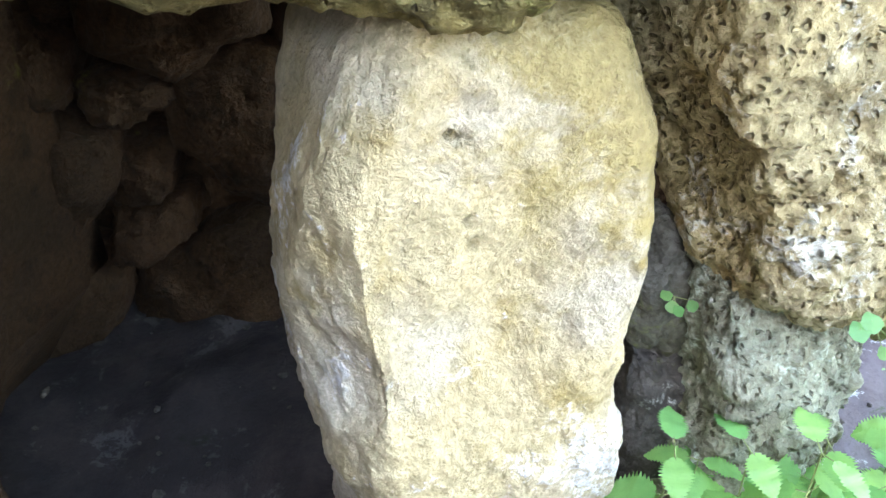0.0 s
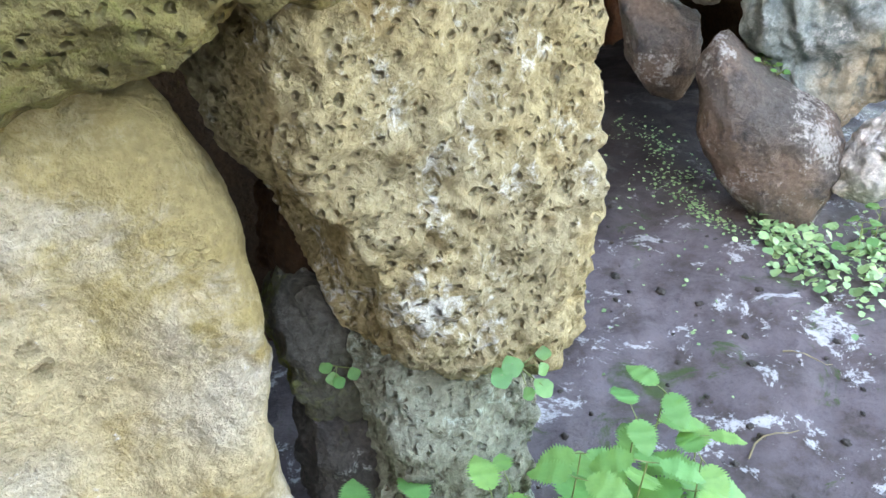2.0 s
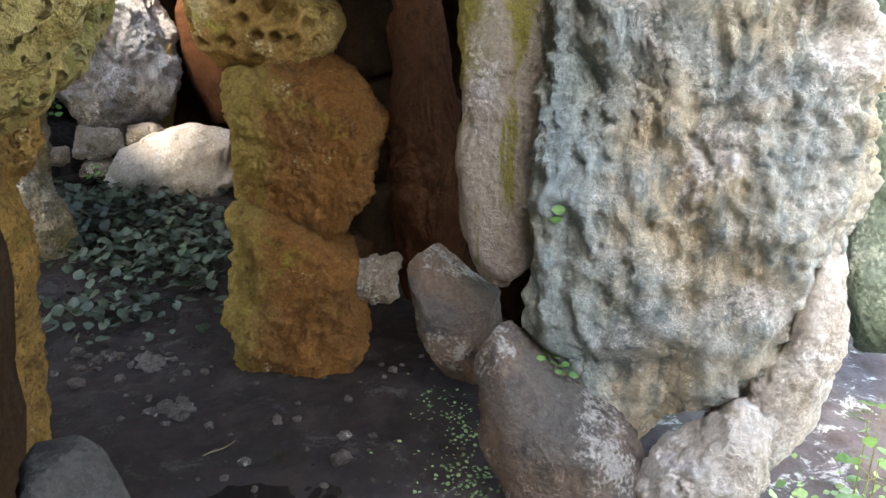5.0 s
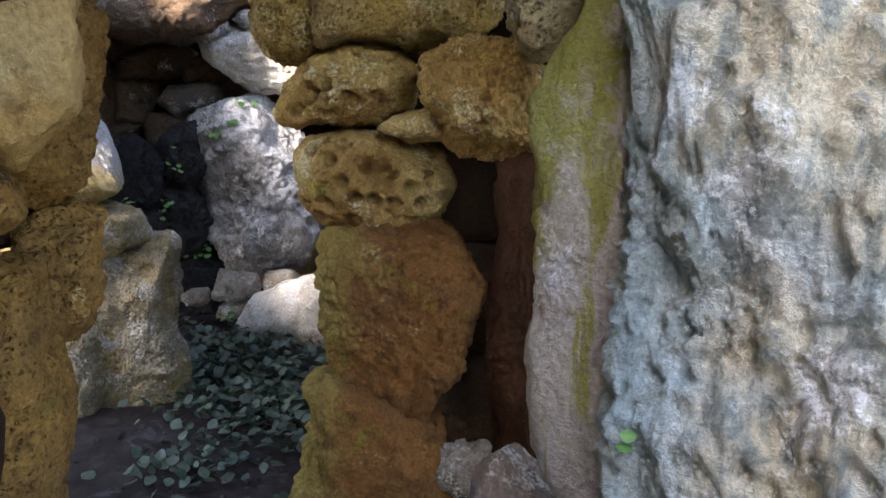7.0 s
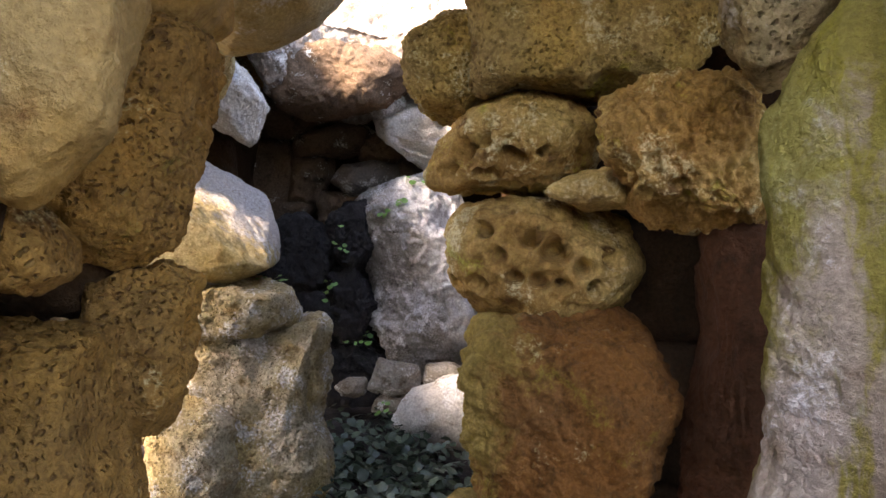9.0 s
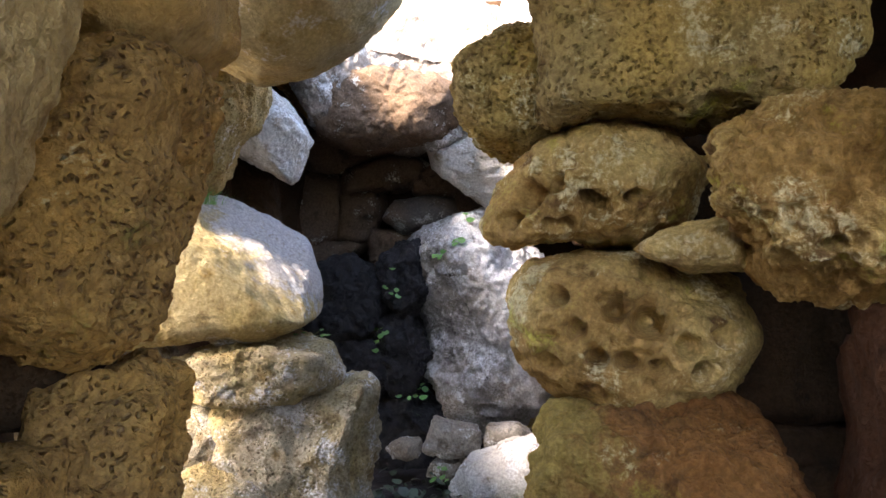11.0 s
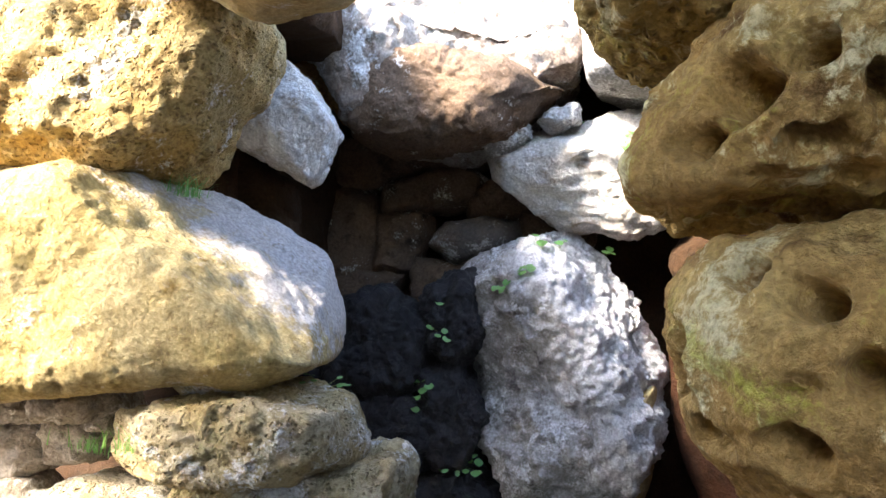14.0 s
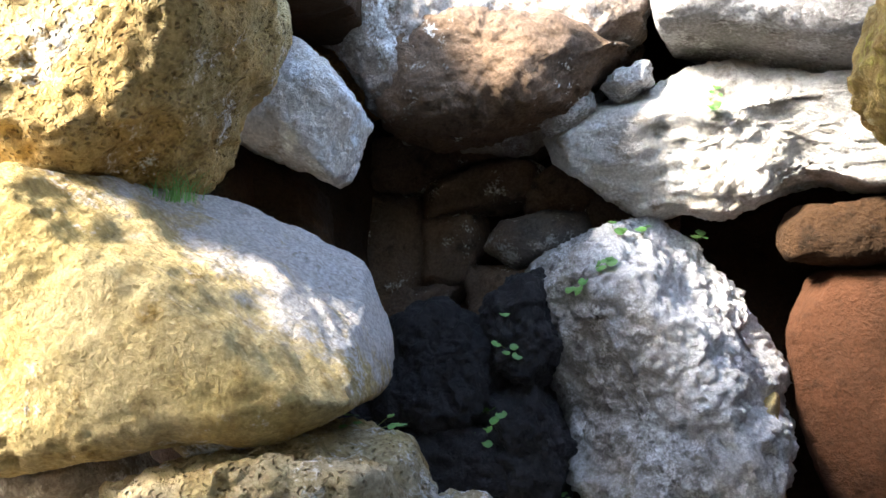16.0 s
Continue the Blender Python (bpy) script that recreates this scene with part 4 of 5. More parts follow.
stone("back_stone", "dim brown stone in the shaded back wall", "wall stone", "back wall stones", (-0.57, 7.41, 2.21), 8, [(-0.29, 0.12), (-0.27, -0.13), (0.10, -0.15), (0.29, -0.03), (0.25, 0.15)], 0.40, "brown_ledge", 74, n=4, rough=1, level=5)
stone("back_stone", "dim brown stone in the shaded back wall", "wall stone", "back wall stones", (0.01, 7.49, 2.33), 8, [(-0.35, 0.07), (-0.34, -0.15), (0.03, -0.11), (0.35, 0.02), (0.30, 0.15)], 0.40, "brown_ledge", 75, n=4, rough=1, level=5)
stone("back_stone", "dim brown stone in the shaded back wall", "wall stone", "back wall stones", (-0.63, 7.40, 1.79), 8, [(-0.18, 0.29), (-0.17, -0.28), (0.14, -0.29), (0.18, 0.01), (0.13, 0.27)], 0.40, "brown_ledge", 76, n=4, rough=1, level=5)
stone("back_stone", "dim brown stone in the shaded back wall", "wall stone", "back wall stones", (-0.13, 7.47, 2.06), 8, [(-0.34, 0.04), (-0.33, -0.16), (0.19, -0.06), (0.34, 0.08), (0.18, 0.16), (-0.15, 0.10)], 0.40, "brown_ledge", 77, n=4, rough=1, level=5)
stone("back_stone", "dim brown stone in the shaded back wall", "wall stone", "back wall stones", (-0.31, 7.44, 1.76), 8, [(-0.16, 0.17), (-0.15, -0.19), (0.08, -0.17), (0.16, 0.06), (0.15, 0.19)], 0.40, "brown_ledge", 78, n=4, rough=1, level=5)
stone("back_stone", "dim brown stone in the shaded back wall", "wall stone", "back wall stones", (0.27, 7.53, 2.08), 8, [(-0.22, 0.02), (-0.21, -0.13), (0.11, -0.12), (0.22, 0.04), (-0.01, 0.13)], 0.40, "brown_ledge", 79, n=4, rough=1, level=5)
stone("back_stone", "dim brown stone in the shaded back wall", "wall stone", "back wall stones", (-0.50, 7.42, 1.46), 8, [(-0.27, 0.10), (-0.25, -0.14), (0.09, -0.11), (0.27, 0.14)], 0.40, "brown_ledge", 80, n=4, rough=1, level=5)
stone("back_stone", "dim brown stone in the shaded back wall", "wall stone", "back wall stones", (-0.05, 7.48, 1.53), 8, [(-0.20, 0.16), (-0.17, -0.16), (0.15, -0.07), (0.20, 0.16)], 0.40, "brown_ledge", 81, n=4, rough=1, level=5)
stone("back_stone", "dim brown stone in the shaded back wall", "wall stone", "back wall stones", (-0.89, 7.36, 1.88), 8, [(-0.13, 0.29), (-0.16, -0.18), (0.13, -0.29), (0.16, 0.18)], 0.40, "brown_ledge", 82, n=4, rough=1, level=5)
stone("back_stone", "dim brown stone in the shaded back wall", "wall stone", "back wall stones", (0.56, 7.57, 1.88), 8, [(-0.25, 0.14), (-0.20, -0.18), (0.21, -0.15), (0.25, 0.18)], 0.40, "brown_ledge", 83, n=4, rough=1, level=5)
stone("back_stone", "smooth pale oval stone in the back wall", "wall stone", "back wall stones", (0.15, 7.36, 1.80), 8, [(-0.28, -0.04), (-0.19, 0.09), (0.04, 0.15), (0.23, 0.13), (0.28, 0.00), (0.13, -0.10), (-0.12, -0.15)], 0.35, "boulder_grey", 84, n=2.2, rough=0.3, chips=0)
stone("wet_stone", "damp stone between the boulders, shade deepening its colour", "stone", "damp stones", (-0.20, 6.93, 1.21), 8, [(-0.31, -0.11), (-0.22, 0.19), (0.01, 0.28), (0.26, 0.11), (0.31, -0.17), (0.06, -0.28), (-0.24, -0.25)], 0.60, "wet", 85, n=4, rough=1.7)
stone("wet_stone", "damp stone between the boulders, shade deepening its colour", "stone", "damp stones", (-0.15, 6.94, 0.72), 8, [(-0.31, 0.04), (-0.20, 0.24), (0.14, 0.30), (0.31, 0.05), (0.23, -0.13), (-0.04, -0.30), (-0.26, -0.18)], 0.60, "wet", 86, n=4, rough=1.7)
stone("wet_stone", "damp stone between the boulders, shade deepening its colour", "stone", "damp stones", (0.24, 6.99, 0.36), 8, [(-0.34, 0.01), (-0.24, 0.23), (0.07, 0.29), (0.34, 0.09), (0.28, -0.23), (-0.26, -0.29)], 0.60, "wet", 87, n=4, rough=1.7)
stone("wet_stone", "damp stone between the boulders, shade deepening its colour", "stone", "damp stones", (0.19, 6.99, 0.91), 8, [(-0.18, -0.10), (-0.18, 0.19), (0.02, 0.29), (0.18, -0.01), (0.12, -0.27), (-0.08, -0.29)], 0.60, "wet", 88, n=4, rough=1.7)
stone("wet_stone", "damp stone between the boulders, shade deepening its colour", "stone", "damp stones", (0.16, 6.98, 1.33), 8, [(-0.18, -0.09), (-0.15, 0.20), (0.08, 0.27), (0.18, -0.03), (0.06, -0.27)], 0.60, "wet", 89, n=4, rough=1.7)
stone("wet_stone", "damp stone between the boulders, shade deepening its colour", "stone", "damp stones", (-0.49, 6.89, 0.93), 8, [(-0.19, 0.01), (-0.08, 0.14), (0.19, 0.11), (0.18, -0.10), (-0.09, -0.14)], 0.60, "wet", 90, n=4, rough=1.7)
stone("wet_stone", "damp stone between the boulders, shade deepening its colour", "stone", "damp stones", (-0.08, 6.95, 0.36), 8, [(-0.22, -0.05), (-0.15, 0.19), (0.11, 0.25), (0.22, -0.02), (0.00, -0.25)], 0.60, "wet", 91, n=4, rough=1.7)
stone("floor_boulder", "pale rock lying on the weedy chamber floor", "boulder", "floor rocks", (1.11, 6.25, 0.35), 0, [(-0.47, -0.13), (-0.33, 0.07), (-0.12, 0.19), (0.17, 0.27), (0.44, 0.19), (0.47, -0.17), (0.15, -0.27), (-0.19, -0.24)], 0.50, "white_rock", 92, n=2.6, rough=0.9, pits=20, pit=(0.01, 0.025))
stone("floor_rock", "small grey rock on the chamber floor", "stone", "floor rocks", (0.34, 6.45, 0.39), 0, [(-0.10, 0.00), (-0.02, 0.06), (0.10, 0.06), (0.10, -0.04), (-0.05, -0.06)], 0.22, "rubble", 93, rough=1.0, level=5)
stone("floor_rock", "small grey rock on the chamber floor", "stone", "floor rocks", (0.62, 6.45, 0.47), 0, [(-0.18, -0.08), (-0.12, 0.12), (0.15, 0.10), (0.18, -0.02), (-0.02, -0.12)], 0.22, "rubble", 94, rough=1.0, level=5)
stone("floor_rock", "small grey rock on the chamber floor", "stone", "floor rocks", (0.96, 6.45, 0.52), 0, [(-0.15, -0.05), (-0.13, 0.07), (0.05, 0.08), (0.15, -0.02), (0.02, -0.08)], 0.22, "rubble", 95, rough=1.0, level=5)
stone("floor_rock", "small grey rock on the chamber floor", "stone", "floor rocks", (0.62, 6.45, 0.31), 0, [(-0.14, -0.07), (-0.09, 0.03), (0.07, 0.07), (0.14, -0.04)], 0.22, "rubble", 96, rough=1.0, level=5)
stone("wall_stone", "low dark stone behind the honeycombed upright", "stone", "", (0.74, 1.75, 0.41), 0, [(-0.03, 0.36), (0.06, 0.37), (0.10, 0.32), (0.13, 0.22), (0.11, -0.37), (-0.13, -0.28)], 0.30, "dark_rock", 97, n=3, rough=0.6)
stone("wall_stone", "brown stone filling the corner under the roof slabs", "wall stone", "chamber wall stones", (-0.88, 6.89, 2.78), 8, [(-0.54, 0.47), (-0.42, -0.09), (-0.09, -0.17), (0.17, -0.25), (0.37, -0.49), (0.54, -0.24), (0.41, 0.49)], 0.50, "ochre", 98, n=4, rough=1.1)
# the lintel's own lower face in shade, built as a separate brown stone
stone("wall_stone", "shaded lower half of the lintel slab, added as a brown stone", "wall stone", "back wall stones", (0.05, 6.74, 2.45), 10, [(-0.63, 0.14), (-0.52, -0.05), (-0.42, -0.22), (-0.11, -0.26), (0.27, -0.17), (0.53, -0.01), (0.63, 0.07), (0.25, 0.14), (-0.15, 0.22), (-0.46, 0.26)], 0.60, "brown_ledge", 99, n=4, rough=1.3)
stone("wall_stone", "thin flat stone packed above the big boulder", "wall stone", "chamber wall stones", (-1.02, 5.14, 1.69), 12, [(-0.31, 0.01), (-0.28, -0.08), (0.09, -0.03), (0.29, 0.02), (0.31, 0.08), (0.00, 0.07)], 0.30, "yellow_grey", 100, n=4, rough=0.8)
stone("rubble_stone", "pale rubble stone under the big boulder", "stone", "doorway rubble", (-1.29, 5.34, 0.93), 5, [(-0.21, 0.03), (-0.20, -0.07), (0.13, -0.05), (0.21, 0.01), (0.16, 0.07)], 0.35, "rubble", 101, rough=1.1, level=5)
stone("rubble_stone", "pale rubble stone under the big boulder", "stone", "doorway rubble", (-1.01, 5.36, 0.95), 5, [(-0.15, 0.03), (-0.11, -0.06), (0.09, -0.05), (0.15, 0.01), (0.07, 0.06)], 0.35, "rubble", 102, rough=1.1, level=5)
stone("rubble_stone", "pale rubble stone under the big boulder", "stone", "doorway rubble", (-0.76, 5.38, 0.99), 5, [(-0.17, 0.02), (-0.14, -0.07), (0.05, -0.06), (0.17, 0.00), (0.13, 0.07)], 0.35, "rubble", 103, rough=1.1, level=5)
stone("rubble_stone", "pale rubble stone under the big boulder", "stone", "doorway rubble", (-1.44, 5.32, 0.66), 5, [(-0.14, 0.17), (-0.09, -0.19), (0.14, -0.12), (0.10, 0.19)], 0.35, "rubble", 104, rough=1.1, level=5)
stone("roof_stone", "mossy roof stone butting against the entrance lintel", "capstone", "", (-0.54, 1.13, 1.47), 0, [(-0.46, 0.11), (-0.41, -0.20), (-0.06, -0.26), (0.24, -0.28), (0.41, -0.26), (0.46, -0.02), (0.44, 0.23), (0.04, 0.28)], 0.74, "lintel_moss", 105, n=8, rough=1.1, pits=30, pit=(0.01, 0.03), pd=0.8, level=6)
# filler added behind the joint so that no daylight leaks through
stone("wall_stone", "brown filler stone added in the passage wall joint to stop light", "wall stone", "passage wall stones", (0.22, 3.22, 1.35), 12, [(-0.26, 0.10), (-0.24, -0.14), (0.20, -0.15), (0.24, 0.0), (0.18, 0.12)], 0.34, "shaded_brown", 106, n=4, rough=1.1, level=5)
stone("wall_stone", "pale weathered slab stepping up behind the chamber lintel", "wall stone", "back wall stones", (0.20, 7.45, 3.36), 6, [(-1.15, 0.30), (-1.05, -0.36), (-0.3, -0.42), (0.6, -0.40), (1.12, -0.30), (1.15, 0.25), (0.5, 0.42), (-0.4, 0.40)], 0.62, "white_rock", 107, n=5, rough=1.4, pits=30, pit=(0.01, 0.03))

# ---- plants ----
def leaf_material(name, tone, young, through_tone):
    k = Nodes(name)
    colour = k.mix(k.rnd, tone, young)
    colour = k.mix(k.math("MULTIPLY", k.ramp(k.noise(60.0, 4), 0.4, 0.7), 0.35), colour, tuple(c * 0.6 for c in tone))
    k.finish(colour, 0.5, k.noise(120.0, 3), 0.3, 0.002)
    thin = k.t.nodes.new("ShaderNodeBsdfTranslucent")
    thin.inputs[0].default_value = (*through_tone, 1)
    both = k.t.nodes.new("ShaderNodeMixShader")
    both.inputs[0].default_value = 0.3
    k.link(k.bsdf.outputs[0], both.inputs[1])
    k.link(thin.outputs[0], both.inputs[2])
    k.link(both.outputs[0], k.t.nodes["Material Output"].inputs[0])
    return k.mat


NETTLE = leaf_material("nettle_leaf", (0.15, 0.36, 0.11), (0.26, 0.45, 0.12), (0.34, 0.58, 0.14))
COVER = leaf_material("ground_leaf", (0.10, 0.25, 0.07), (0.20, 0.36, 0.11), (0.22, 0.42, 0.10))
SHADE_LEAF = leaf_material("shade_leaf", (0.045, 0.10, 0.05), (0.10, 0.17, 0.09), (0.10, 0.2, 0.06))
k = Nodes("green_stem")
STEM = k.finish(k.mix(k.noise(30.0, 3), (0.17, 0.25, 0.07), (0.26, 0.24, 0.09)), 0.6)
k = Nodes("dry_stalk")
DRY = k.finish(k.mix(k.noise(30.0, 3), (0.30, 0.24, 0.13), (0.20, 0.16, 0.08)), 0.8)


def leaf_arrays(length, width, teeth, cup, droop):
    """An ovate or round leaf along +x from its base: a midrib and two toothed, cupped halves."""
    m = 29 if teeth else 13
    s = np.linspace(0, 1, m)
    half = (2.35 * s ** 0.62 * (1 - s) ** 0.85 if teeth else np.sin(np.pi * s ** 0.9) ** 0.8) * width / 2
    half[0], half[-1] = 0.002, 0.0008
    if teeth:
        half = half * (1 + teeth * (np.arange(m) % 2 - 0.5))
    z = -droop * length * s ** 2
    rows = []
    for e in (-1.0, -0.5, 0.0, 0.5, 1.0):
        rows.append(np.stack([s * length - (0.08 * length * abs(e) * (1 - s) if teeth else 0 * s), e * half, z + cup * np.abs(e) * half - 0.05 * width * np.sin(9 * s) ** 2 * abs(e)], 1))
    v = np.concatenate(rows)
    f = [[r * m + i, r * m + i + 1, (r + 1) * m + i + 1, (r + 1) * m + i] for r in range(4) for i in range(m - 1)]
    return v, np.array(f)


def leaf_mesh(name, material, length, width, teeth=0.16, cup=0.25, droop=0.25):
    v, f = leaf_arrays(length, width, teeth, cup, droop)
    return mesh_of(name, v, f, material)


def tube(name, points, radius, material, parent=None):
    """A tapering stem through the points."""
    pts = [Vector(p) for p in points]
    v, f, m = [], [], 6
    for i, p in enumerate(pts):
        ahead = (pts[min(i + 1, len(pts) - 1)] - pts[max(i - 1, 0)]).normalized()
        side = ahead.orthogonal().normalized()
        other = ahead.cross(side)
        r = radius * (1 - 0.6 * i / (len(pts) - 1))
        v += [(p + r * (math.cos(6.2832 * j / m) * side + math.sin(6.2832 * j / m) * other))[:] for j in range(m)]
    f = [[i * m + j, i * m + (j + 1) % m, (i + 1) * m + (j + 1) % m, (i + 1) * m + j] for i in range(len(pts) - 1) for j in range(m)]
    ob = new(name, mesh_of(name, np.array(v), np.array(f), material))
    ob.parent = parent
    return ob


NETTLE_LEAVES = [leaf_mesh("leaf", NETTLE, L, W, 0.36, 0.12, d) for L, W, d in ((0.105, 0.088, 0.18), (0.092, 0.078, 0.28), (0.070, 0.058, 0.15), (0.040, 0.030, 0.1))]
ROUND_LEAVES = [leaf_mesh("leaf", COVER, L, W, 0.0, 0.12, d) for L, W, d in ((0.052, 0.052, 0.1), (0.040, 0.042, 0.2), (0.028, 0.028, 0.1))]


def nettle(at, height, lean, seed, label="bright green nettle with toothed leaves growing at the stones' foot", pairs=6, leaves=None, spread=1.0, group="nettles"):
    """A stem with crossed pairs of toothed leaves, largest in the middle."""
    rng = random.Random(seed)
    leaves = leaves or NETTLE_LEAVES
    plant = new("nettle")
    plant.location = at
    tagged(plant, label, "plant", group)
    path = [(lean[0] * s * s, lean[1] * s * s, height * s) for s in (0, 0.25, 0.5, 0.75, 1)]
    tube("stem", path, 0.0032, STEM, plant)
    turn = rng.uniform(0, 180)
    for i in range(pairs):
        s = 0.25 + 0.75 * i / (pairs - 1)
        base = Vector((lean[0] * s * s, lean[1] * s * s, height * s))
        kind = min(len(leaves) - 1, max(0, i - pairs + 3)) if i > pairs - 3 else rng.choice((0, 0, 1))
        for side in (0, 180):
            a = turn + side + 90 * i + rng.uniform(-22, 22)
            stalk = rng.uniform(0.012, 0.035) * spread * (0.4 if kind == len(leaves) - 1 else 1)
            out = Vector((math.cos(radians(a)), math.sin(radians(a)), 0.25))
            tube("stalk", [base, base + out * stalk * 0.6, base + out * stalk], 0.0014, STEM, plant)
            ob = new("leaf", leaves[kind])
            ob.parent = plant
            ob.matrix_basis = Matrix.Translation(base + out * stalk) @ pose(0, 0, 0, rng.uniform(-20, 20), rng.uniform(-15, 20), a)
    return plant


def gz(x, y):
    return float(ground_height(np.array([x]), np.array([y]))[0])


for i, (x, y, h, lx, ly) in enumerate(((0.30, 0.83, 0.36, 0.04, 0.02), (0.38, 0.88, 0.30, 0.02, 0.02), (0.44, 0.82, 0.38, 0.02, 0.03), (0.52, 0.78, 0.42, 0.03, 0.03), (0.58, 0.86, 0.36, 0.02, 0.02), (0.64, 0.80, 0.40, 0.05, 0.02), (0.70, 0.88, 0.36, 0.04, 0.03), (0.76, 0.80, 0.38, 0.06, 0.03), (0.82, 0.90, 0.36, 0.05, 0.06), (0.90, 0.98, 0.33, 0.07, 0.05), (0.96, 0.88, 0.24, 0.04, 0.05), (1.02, 0.98, 0.20, 0.04, 0.05), (0.46, 0.70, 0.36, 0.0, 0.03), (0.86, 0.76, 0.30, 0.03, 0.02), (0.60, 0.68, 0.32, 0.02, 0.02), (0.72, 0.68, 0.30, 0.02, 0.02))):
    nettle((x, y + 0.05, gz(x, y + 0.05) - 0.01), h + 0.11, (lx, ly), 40 + i, pairs=5 + i % 2)
for i, (x, y, h) in enumerate(((2.14, 1.86, 0.15), (2.24, 1.90, 0.17), (2.34, 1.93, 0.16), (2.98, 2.02, 0.42), (3.08, 2.06, 0.38), (2.93, 1.92, 0.3), (2.5, 1.84, 0.12))):
    nettle((x, y, gz(x, y) - 0.01), h, (-0.03, -0.02), 70 + i, "fresh green weed with rounded leaves at the slab's foot", 3 + i % 2, ROUND_LEAVES, 2.0, "weeds by the slab")


SPRIG_LEAVES = [leaf_mesh("leaf", COVER, L, W, 0.0, 0.1, d) for L, W, d in ((0.045, 0.048, 0.1), (0.034, 0.036, 0.2), (0.022, 0.024, 0.1))]


def sprig(at, normal, count, spread, seed, label="small green wall weed with round leaves growing from a crack", sizes=(0, 1, 2)):
    """A tuft of round leaves on short stalks out of a stone face."""
    rng = random.Random(seed)
    plant = new("wall_weed")
    plant.location = at
    tagged(plant, label, "plant", "wall weeds")
    out = (Vector(normal) + Vector((0, 0, 0.35))).normalized()
    side = out.orthogonal().normalized()
    up = out.cross(side)
    for i in range(count):
        a, r = rng.uniform(0, 6.28), spread * rng.uniform(0.2, 1) ** 0.7
        tip = out * rng.uniform(0.015, 0.04) + (side * math.cos(a) + up * math.sin(a)) * r
        tube("stalk", [(0, 0, 0), tip * 0.6, tip], 0.0012, STEM, plant)
        ob = new("leaf", SPRIG_LEAVES[rng.choice(sizes)])
        ob.parent = plant
        face = (out + 0.5 * Vector((rng.uniform(-1, 1), rng.uniform(-1, 1), rng.uniform(-0.3, 1)))).normalized()
        ob.matrix_basis = Matrix.Translation(tip) @ face.to_track_quat("Z", "X").to_matrix().to_4x4() @ pose(-0.02, 0, 0)
    return plant


for i, (x, y, z, nx, ny, nz, count, spread) in enumerate((
    (0.34, 6.58, 2.58, 0.24, -0.97, 0.1, 8, 0.07), (0.95, 6.81, 2.28, 0.27, -0.95, 0.18, 8, 0.06), (0.56, 6.82, 1.78, 0.68, -0.65, 0.34, 4, 0.04),
    (0.67, 6.89, 1.76, 0.51, -0.56, 0.66, 4, 0.04), (0.55, 6.69, 1.62, 0, -1, 0.1, 6, 0.05), (0.88, 7.20, 1.76, 0.55, -0.81, 0.18, 3, 0.03),
    (0.44, 6.71, 1.54, -0.61, -0.79, 0, 5, 0.05), (0.27, 6.80, 0.66, 0.2, -0.8, 0.5, 14, 0.11), (0.19, 6.80, 0.72, 0, -0.8, 0.5, 9, 0.08),
    (0.09, 6.72, 1.02, -0.3, -0.8, 0.4, 9, 0.08), (0.05, 6.74, 0.92, 0.4, -0.6, 0.6, 8, 0.07), (-0.20, 6.78, 0.97, 0, -0.6, 0.6, 4, 0.05),
    (-0.35, 6.78, 1.06, -0.1, -0.9, 0.3, 3, 0.03), (0.14, 6.75, 1.43, 0.1, -0.7, 0.7, 5, 0.05), (0.15, 6.70, 1.29, 0.2, -0.9, 0.2, 6, 0.06),
    (-0.02, 6.80, 1.33, 0.5, -0.6, 0.5, 5, 0.06), (0.07, 5.49, 1.12, 0.2, -0.2, 0.9, 6, 0.08), (0.01, 6.74, 0.75, 0, -1, 0.1, 3, 0.03),
    (0.68, 6.95, 2.40, 0.2, -0.8, 0.5, 6, 0.05), (2.02, 2.33, 0.50, 0.1, -0.4, 0.9, 7, 0.05), (2.04, 2.28, 0.48, 0.2, -0.3, 0.9, 6, 0.04),
    (1.98, 2.31, 0.96, -0.5, -0.85, 0.1, 3, 0.025), (0.62, 0.94, 0.66, 0.2, -0.95, 0.2, 6, 0.05), (0.36, 1.08, 0.62, 0.1, -1, 0.2, 4, 0.03),
    (0.62, 6.30, 0.30, -0.5, -0.7, 0.5, 8, 0.09))):
    sprig((x, y, z), (nx, ny, nz), count, spread, 200 + i, sizes=(1, 2, 2) if z < 1.5 and y < 3 else (0, 1, 2))


def grass(at, count, height, seed, label):
    """A tuft of thin bending blades, each a narrow tapered strip."""
    rng = random.Random(seed)
    vs, fs = [], []
    for _ in range(count):
        a, h, w = rng.uniform(0, 6.28), height * rng.uniform(0.5, 1), 0.0022
        bx, by = rng.gauss(0, 0.05), rng.gauss(0, 0.02)
        lx, ly = math.cos(a) * h * 0.6, math.sin(a) * h * 0.6
        n = len(vs)
        for s in (0, 0.35, 0.7, 1.0):
            x, y, z = bx + lx * s * s, by + ly * s * s, h * s * (1 - 0.35 * s)
            vs += [(x - w * (1 - s) * math.sin(a), y + w * (1 - s) * math.cos(a), z), (x + w * (1 - s) * math.sin(a) + 0.0002, y - w * (1 - s) * math.cos(a), z)]
        fs += [[n + 2 * i, n + 2 * i + 1, n + 2 * i + 3, n + 2 * i + 2] for i in range(3)]
    ob = new("grass_tuft", mesh_of("grass_tuft", np.array(vs), np.array(fs), NETTLE))
    ob.location = at
    return tagged(ob, label, "grass")


grass((-0.42, 5.30, 1.72), 60, 0.14, 1, "green grass tuft growing over the big boulder")
grass((-0.30, 5.02, 0.93), 50, 0.13, 2, "green grass tuft beside the flat slab")
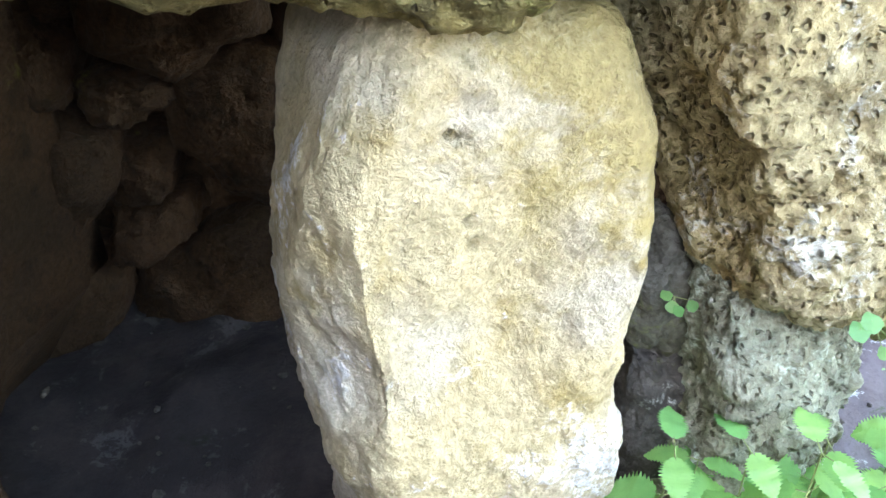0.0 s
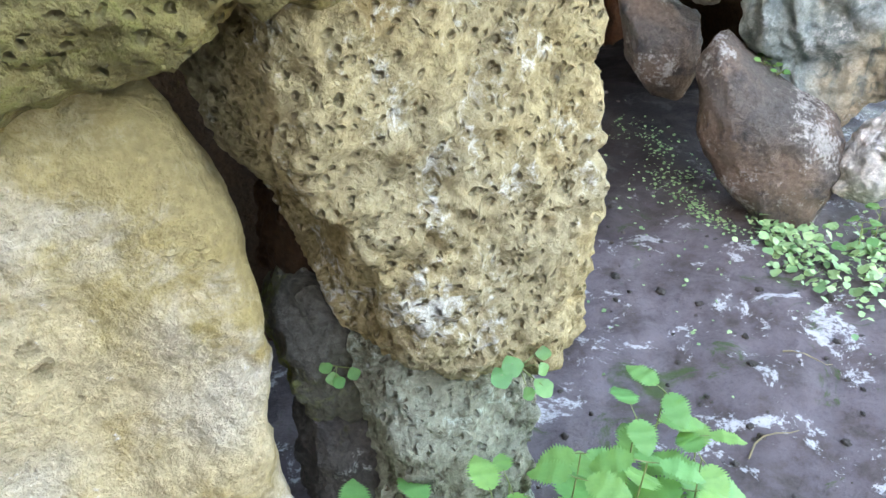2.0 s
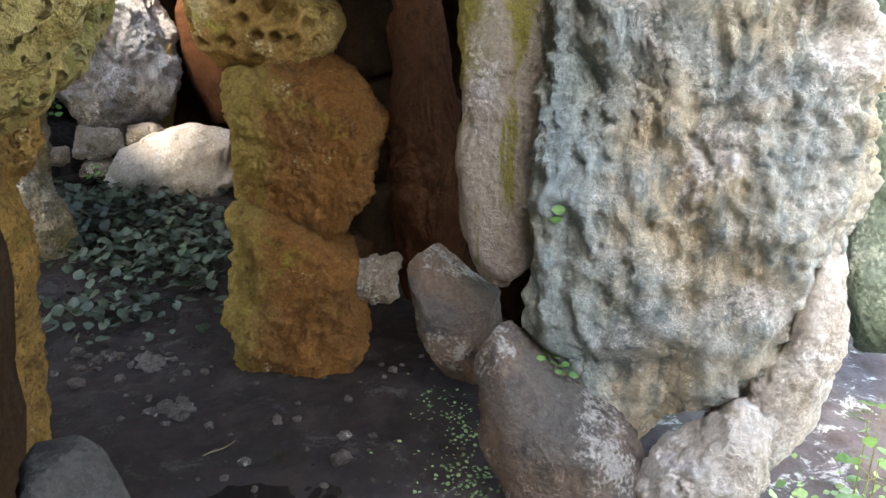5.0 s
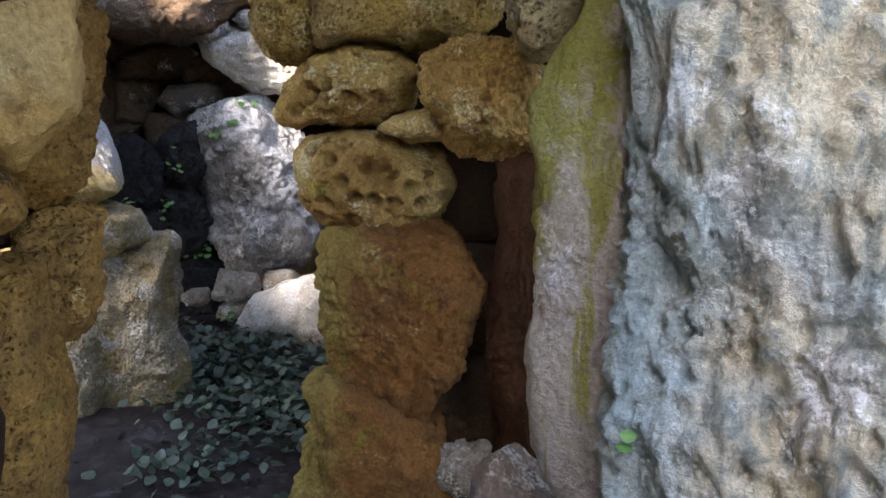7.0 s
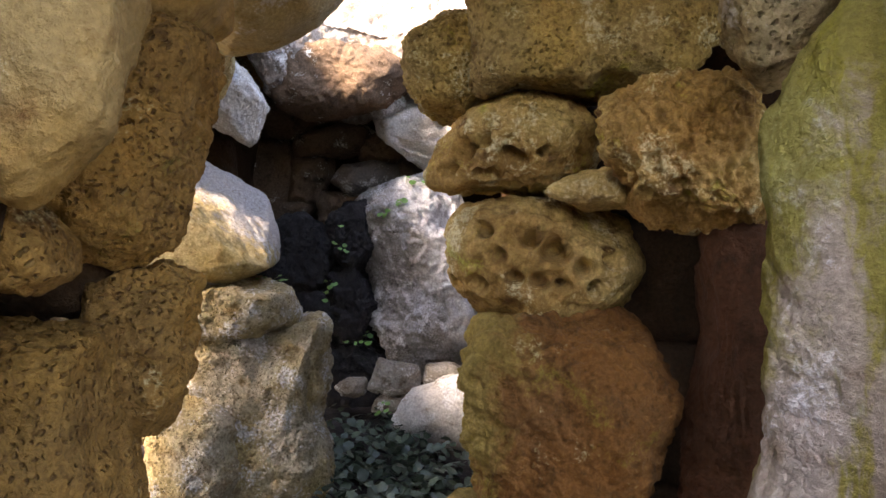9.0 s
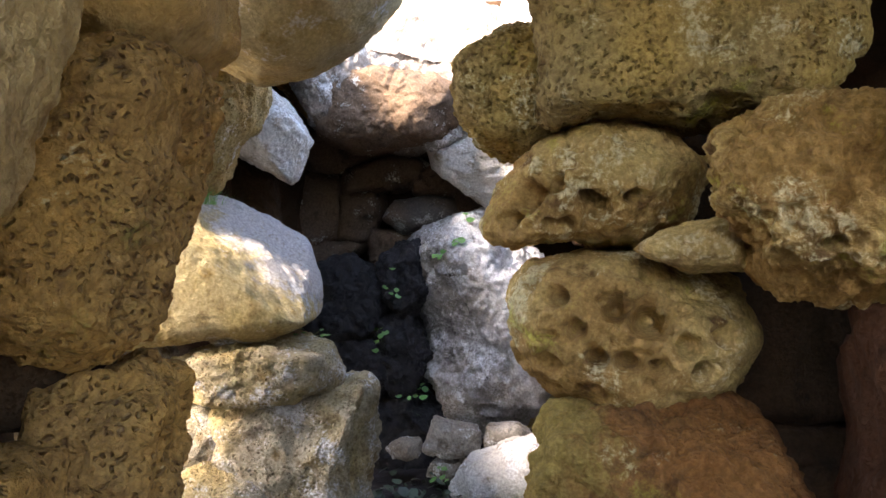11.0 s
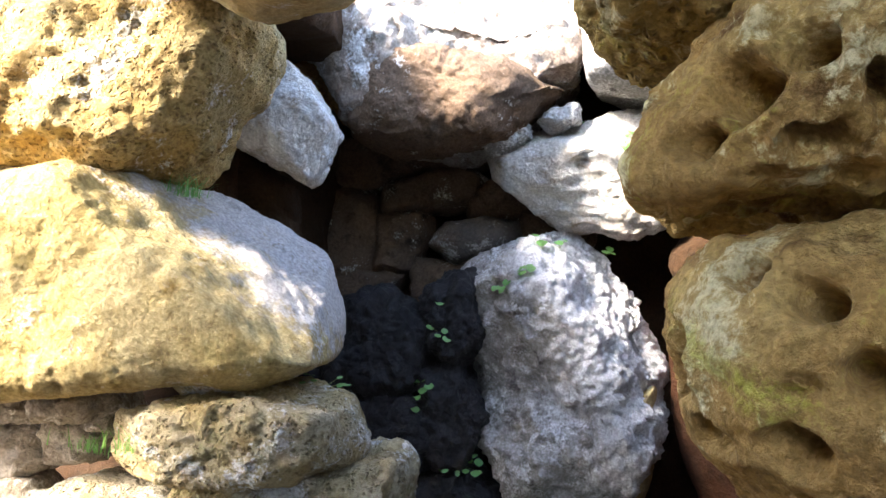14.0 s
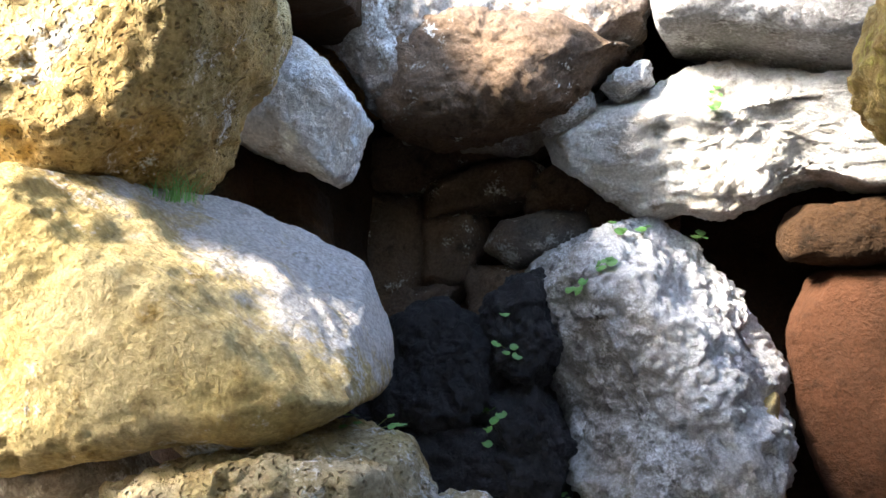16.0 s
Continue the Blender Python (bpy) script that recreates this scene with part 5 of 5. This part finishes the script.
grass((-0.62, 5.25, 0.85), 40, 0.12, 3, "green grass tuft in the doorway rubble")


def leaf_carpet(name, label, spots, material, sizes, seed, lift=(0.005, 0.05), tilt=28):
    """Many small leaves over the ground as one mesh: spots are (x, y, spread x, spread y, count)."""
    rng = np.random.default_rng(seed)
    vs, fs, n = [], [], 0
    shapes = [leaf_arrays(s, s * rng.uniform(0.85, 1.1), 0.0, 0.15, 0.15) for s in sizes]
    for x, y, sx, sy, count in spots:
        xs, ys = rng.normal(x, sx, count), rng.normal(y, sy, count)
        zs = ground_height(xs, ys) + rng.uniform(*lift, count)
        for px, py, pz in zip(xs, ys, zs):
            v, f = shapes[rng.integers(len(shapes))]
            m = np.array(Euler([radians(rng.uniform(-tilt, tilt)), radians(rng.uniform(-tilt, tilt)), rng.uniform(0, 6.28)]).to_matrix())
            vs.append(v @ m.T + (px, py, pz))
            fs.append(f + n)
            n += len(v)
    ob = new(name, mesh_of(name, np.concatenate(vs), np.concatenate(fs), material))
    return tagged(ob, label, "plants", kind="stuff")


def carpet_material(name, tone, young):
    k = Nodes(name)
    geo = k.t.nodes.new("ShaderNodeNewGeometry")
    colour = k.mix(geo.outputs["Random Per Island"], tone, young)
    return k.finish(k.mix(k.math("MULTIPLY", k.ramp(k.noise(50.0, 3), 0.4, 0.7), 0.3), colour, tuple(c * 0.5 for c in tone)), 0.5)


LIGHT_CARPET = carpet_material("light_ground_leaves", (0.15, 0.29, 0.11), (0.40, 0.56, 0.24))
# shaded copy of the leaf colour, for weeds on the chamber floor
SHADED_CARPET = carpet_material("shaded_ground_leaves", (0.03, 0.05, 0.03), (0.09, 0.12, 0.075))
leaf_carpet("ground_weeds", "low bright green weeds spreading over the damp earth", [(2.0, 2.02, 0.06, 0.08, 160), (1.93, 1.86, 0.07, 0.1, 130), (2.12, 1.68, 0.12, 0.1, 260), (2.4, 1.62, 0.16, 0.12, 320), (2.62, 1.86, 0.14, 0.1, 300), (2.86, 1.96, 0.16, 0.12, 260), (2.3, 1.84, 0.12, 0.06, 160), (2.9, 1.6, 0.3, 0.2, 260)], LIGHT_CARPET, (0.010, 0.014, 0.018, 0.022, 0.028, 0.040), 5, (0.003, 0.06), 38)
leaf_carpet("ground_weeds", "tiny green weeds along the foot of the boulder", [(1.86, 2.28, 0.03, 0.12, 150), (1.90, 2.62, 0.05, 0.1, 110), (1.99, 3.0, 0.07, 0.14, 110), (1.82, 2.55, 0.1, 0.2, 50), (1.6, 2.0, 0.3, 0.3, 60), (2.05, 2.5, 0.02, 0.05, 20)], LIGHT_CARPET, (0.008, 0.012, 0.016), 6, (0.002, 0.012))
leaf_carpet("chamber_weeds", "green weeds on the chamber floor, shade darkened into their colour", [(0.75, 5.9, 0.28, 0.3, 420), (0.95, 5.4, 0.3, 0.3, 420), (0.9, 4.9, 0.2, 0.25, 240), (0.4, 5.6, 0.2, 0.25, 200), (1.15, 5.0, 0.2, 0.3, 240), (0.7, 4.35, 0.18, 0.12, 90)], SHADED_CARPET, (0.03, 0.045, 0.06, 0.07), 7, (0.01, 0.10), 45)


# ---- loose bits on the ground ----
def scatter(name, label, spots, sizes, material, seed):
    """Crumbs of stone and earth as one mesh: spots are (x, y, spread, count)."""
    rng = np.random.default_rng(seed)
    d, f0 = ball(3)
    vs, fs, n = [], [], 0
    for x, y, spread, count in spots:
        for _ in range(count):
            r = rng.uniform(*sizes) * rng.uniform(0.5, 1)
            px, py = rng.normal(x, spread), rng.normal(y, spread)
            v = d * r * rng.uniform(0.6, 1.1, 3) * (1, 1, 0.7)
            v = v * (1 + 0.35 * fbm(d * 1.9 + rng.uniform(0, 90), 3, 3))[:, None]
            vs.append(v + (px, py, gz(px, py) + r * 0.25))
            fs.append(f0 + n)
            n += len(d)
    ob = new(name, mesh_of(name, np.concatenate(vs), np.concatenate(fs), material))
    return tagged(ob, label, "debris", kind="stuff")


scatter("ground_crumbs", "pale crumbly clods scattered on the dark earth", [(0.72, 3.95, 0.1, 26), (0.92, 3.85, 0.07, 26), (0.95, 3.4, 0.05, 20), (0.7, 3.7, 0.12, 8), (1.35, 2.8, 0.15, 6), (1.2, 3.2, 0.3, 10), (1.9, 3.5, 0.1, 6)], (0.01, 0.042), ROCK["clod"], 11)
scatter("ground_grit", "fine dark grit and clods on the trodden earth", [(1.3, 2.4, 0.5, 120), (1.5, 1.6, 0.5, 80), (-0.6, 1.5, 0.4, 70), (0.9, 4.0, 0.4, 100)], (0.004, 0.018), ROCK["dark_rock"], 12)

# dry twigs lying on the earth
for i, (x, y, dx, dy) in enumerate(((1.32, 1.22, 0.16, 0.05), (1.62, 1.50, 0.10, -0.06), (1.05, 3.00, 0.12, 0.08))):
    twig = new("twig")
    twig.location = (x, y, gz(x, y))
    tagged(twig, "thin dry bent twig lying on the earth", "twig", "twigs")
    steps = [(dx * s, dy * s + 0.02 * math.sin(5 * s + i), gz(x + dx * s, y + dy * s) - gz(x, y) + 0.004 + 0.012 * math.sin(3.1 * s)) for s in (0, 0.2, 0.4, 0.6, 0.8, 1.0)]
    tube("stalk", steps, 0.0028, DRY, twig)

# puddle of muddy water beside the pier
k = Nodes("muddy_water")
WATER = k.finish((0.022, 0.016, 0.013), 0.05, k.noise(26.0, 4), 0.35, 0.012)
ring = np.array([(0.27 * math.cos(a) * (1 + 0.22 * math.sin(2 * a) + 0.1 * math.sin(7 * a)), 0.27 * math.sin(a) * (1 + 0.2 * math.cos(3 * a) + 0.09 * math.cos(8 * a)), 0.0) for a in np.linspace(0, 6.2832, 40, endpoint=False)])
pv = np.concatenate([[(0, 0, 0)], ring, ring * 1.02 + (0, 0, -0.03)])
pf = [[0, 1 + i, 1 + (i + 1) % 40] for i in range(40)] + [[1 + i, 41 + i, 1 + (i + 1) % 40] for i in range(40)] + [[41 + i, 41 + (i + 1) % 40, 1 + (i + 1) % 40] for i in range(40)]
puddle = new("puddle", mesh_of("puddle", pv, np.array(pf), WATER))
puddle.location = (1.16, 2.62, gz(1.16, 2.62) + 0.036)
tagged(puddle, "small dark puddle of muddy water in the earth", "puddle")
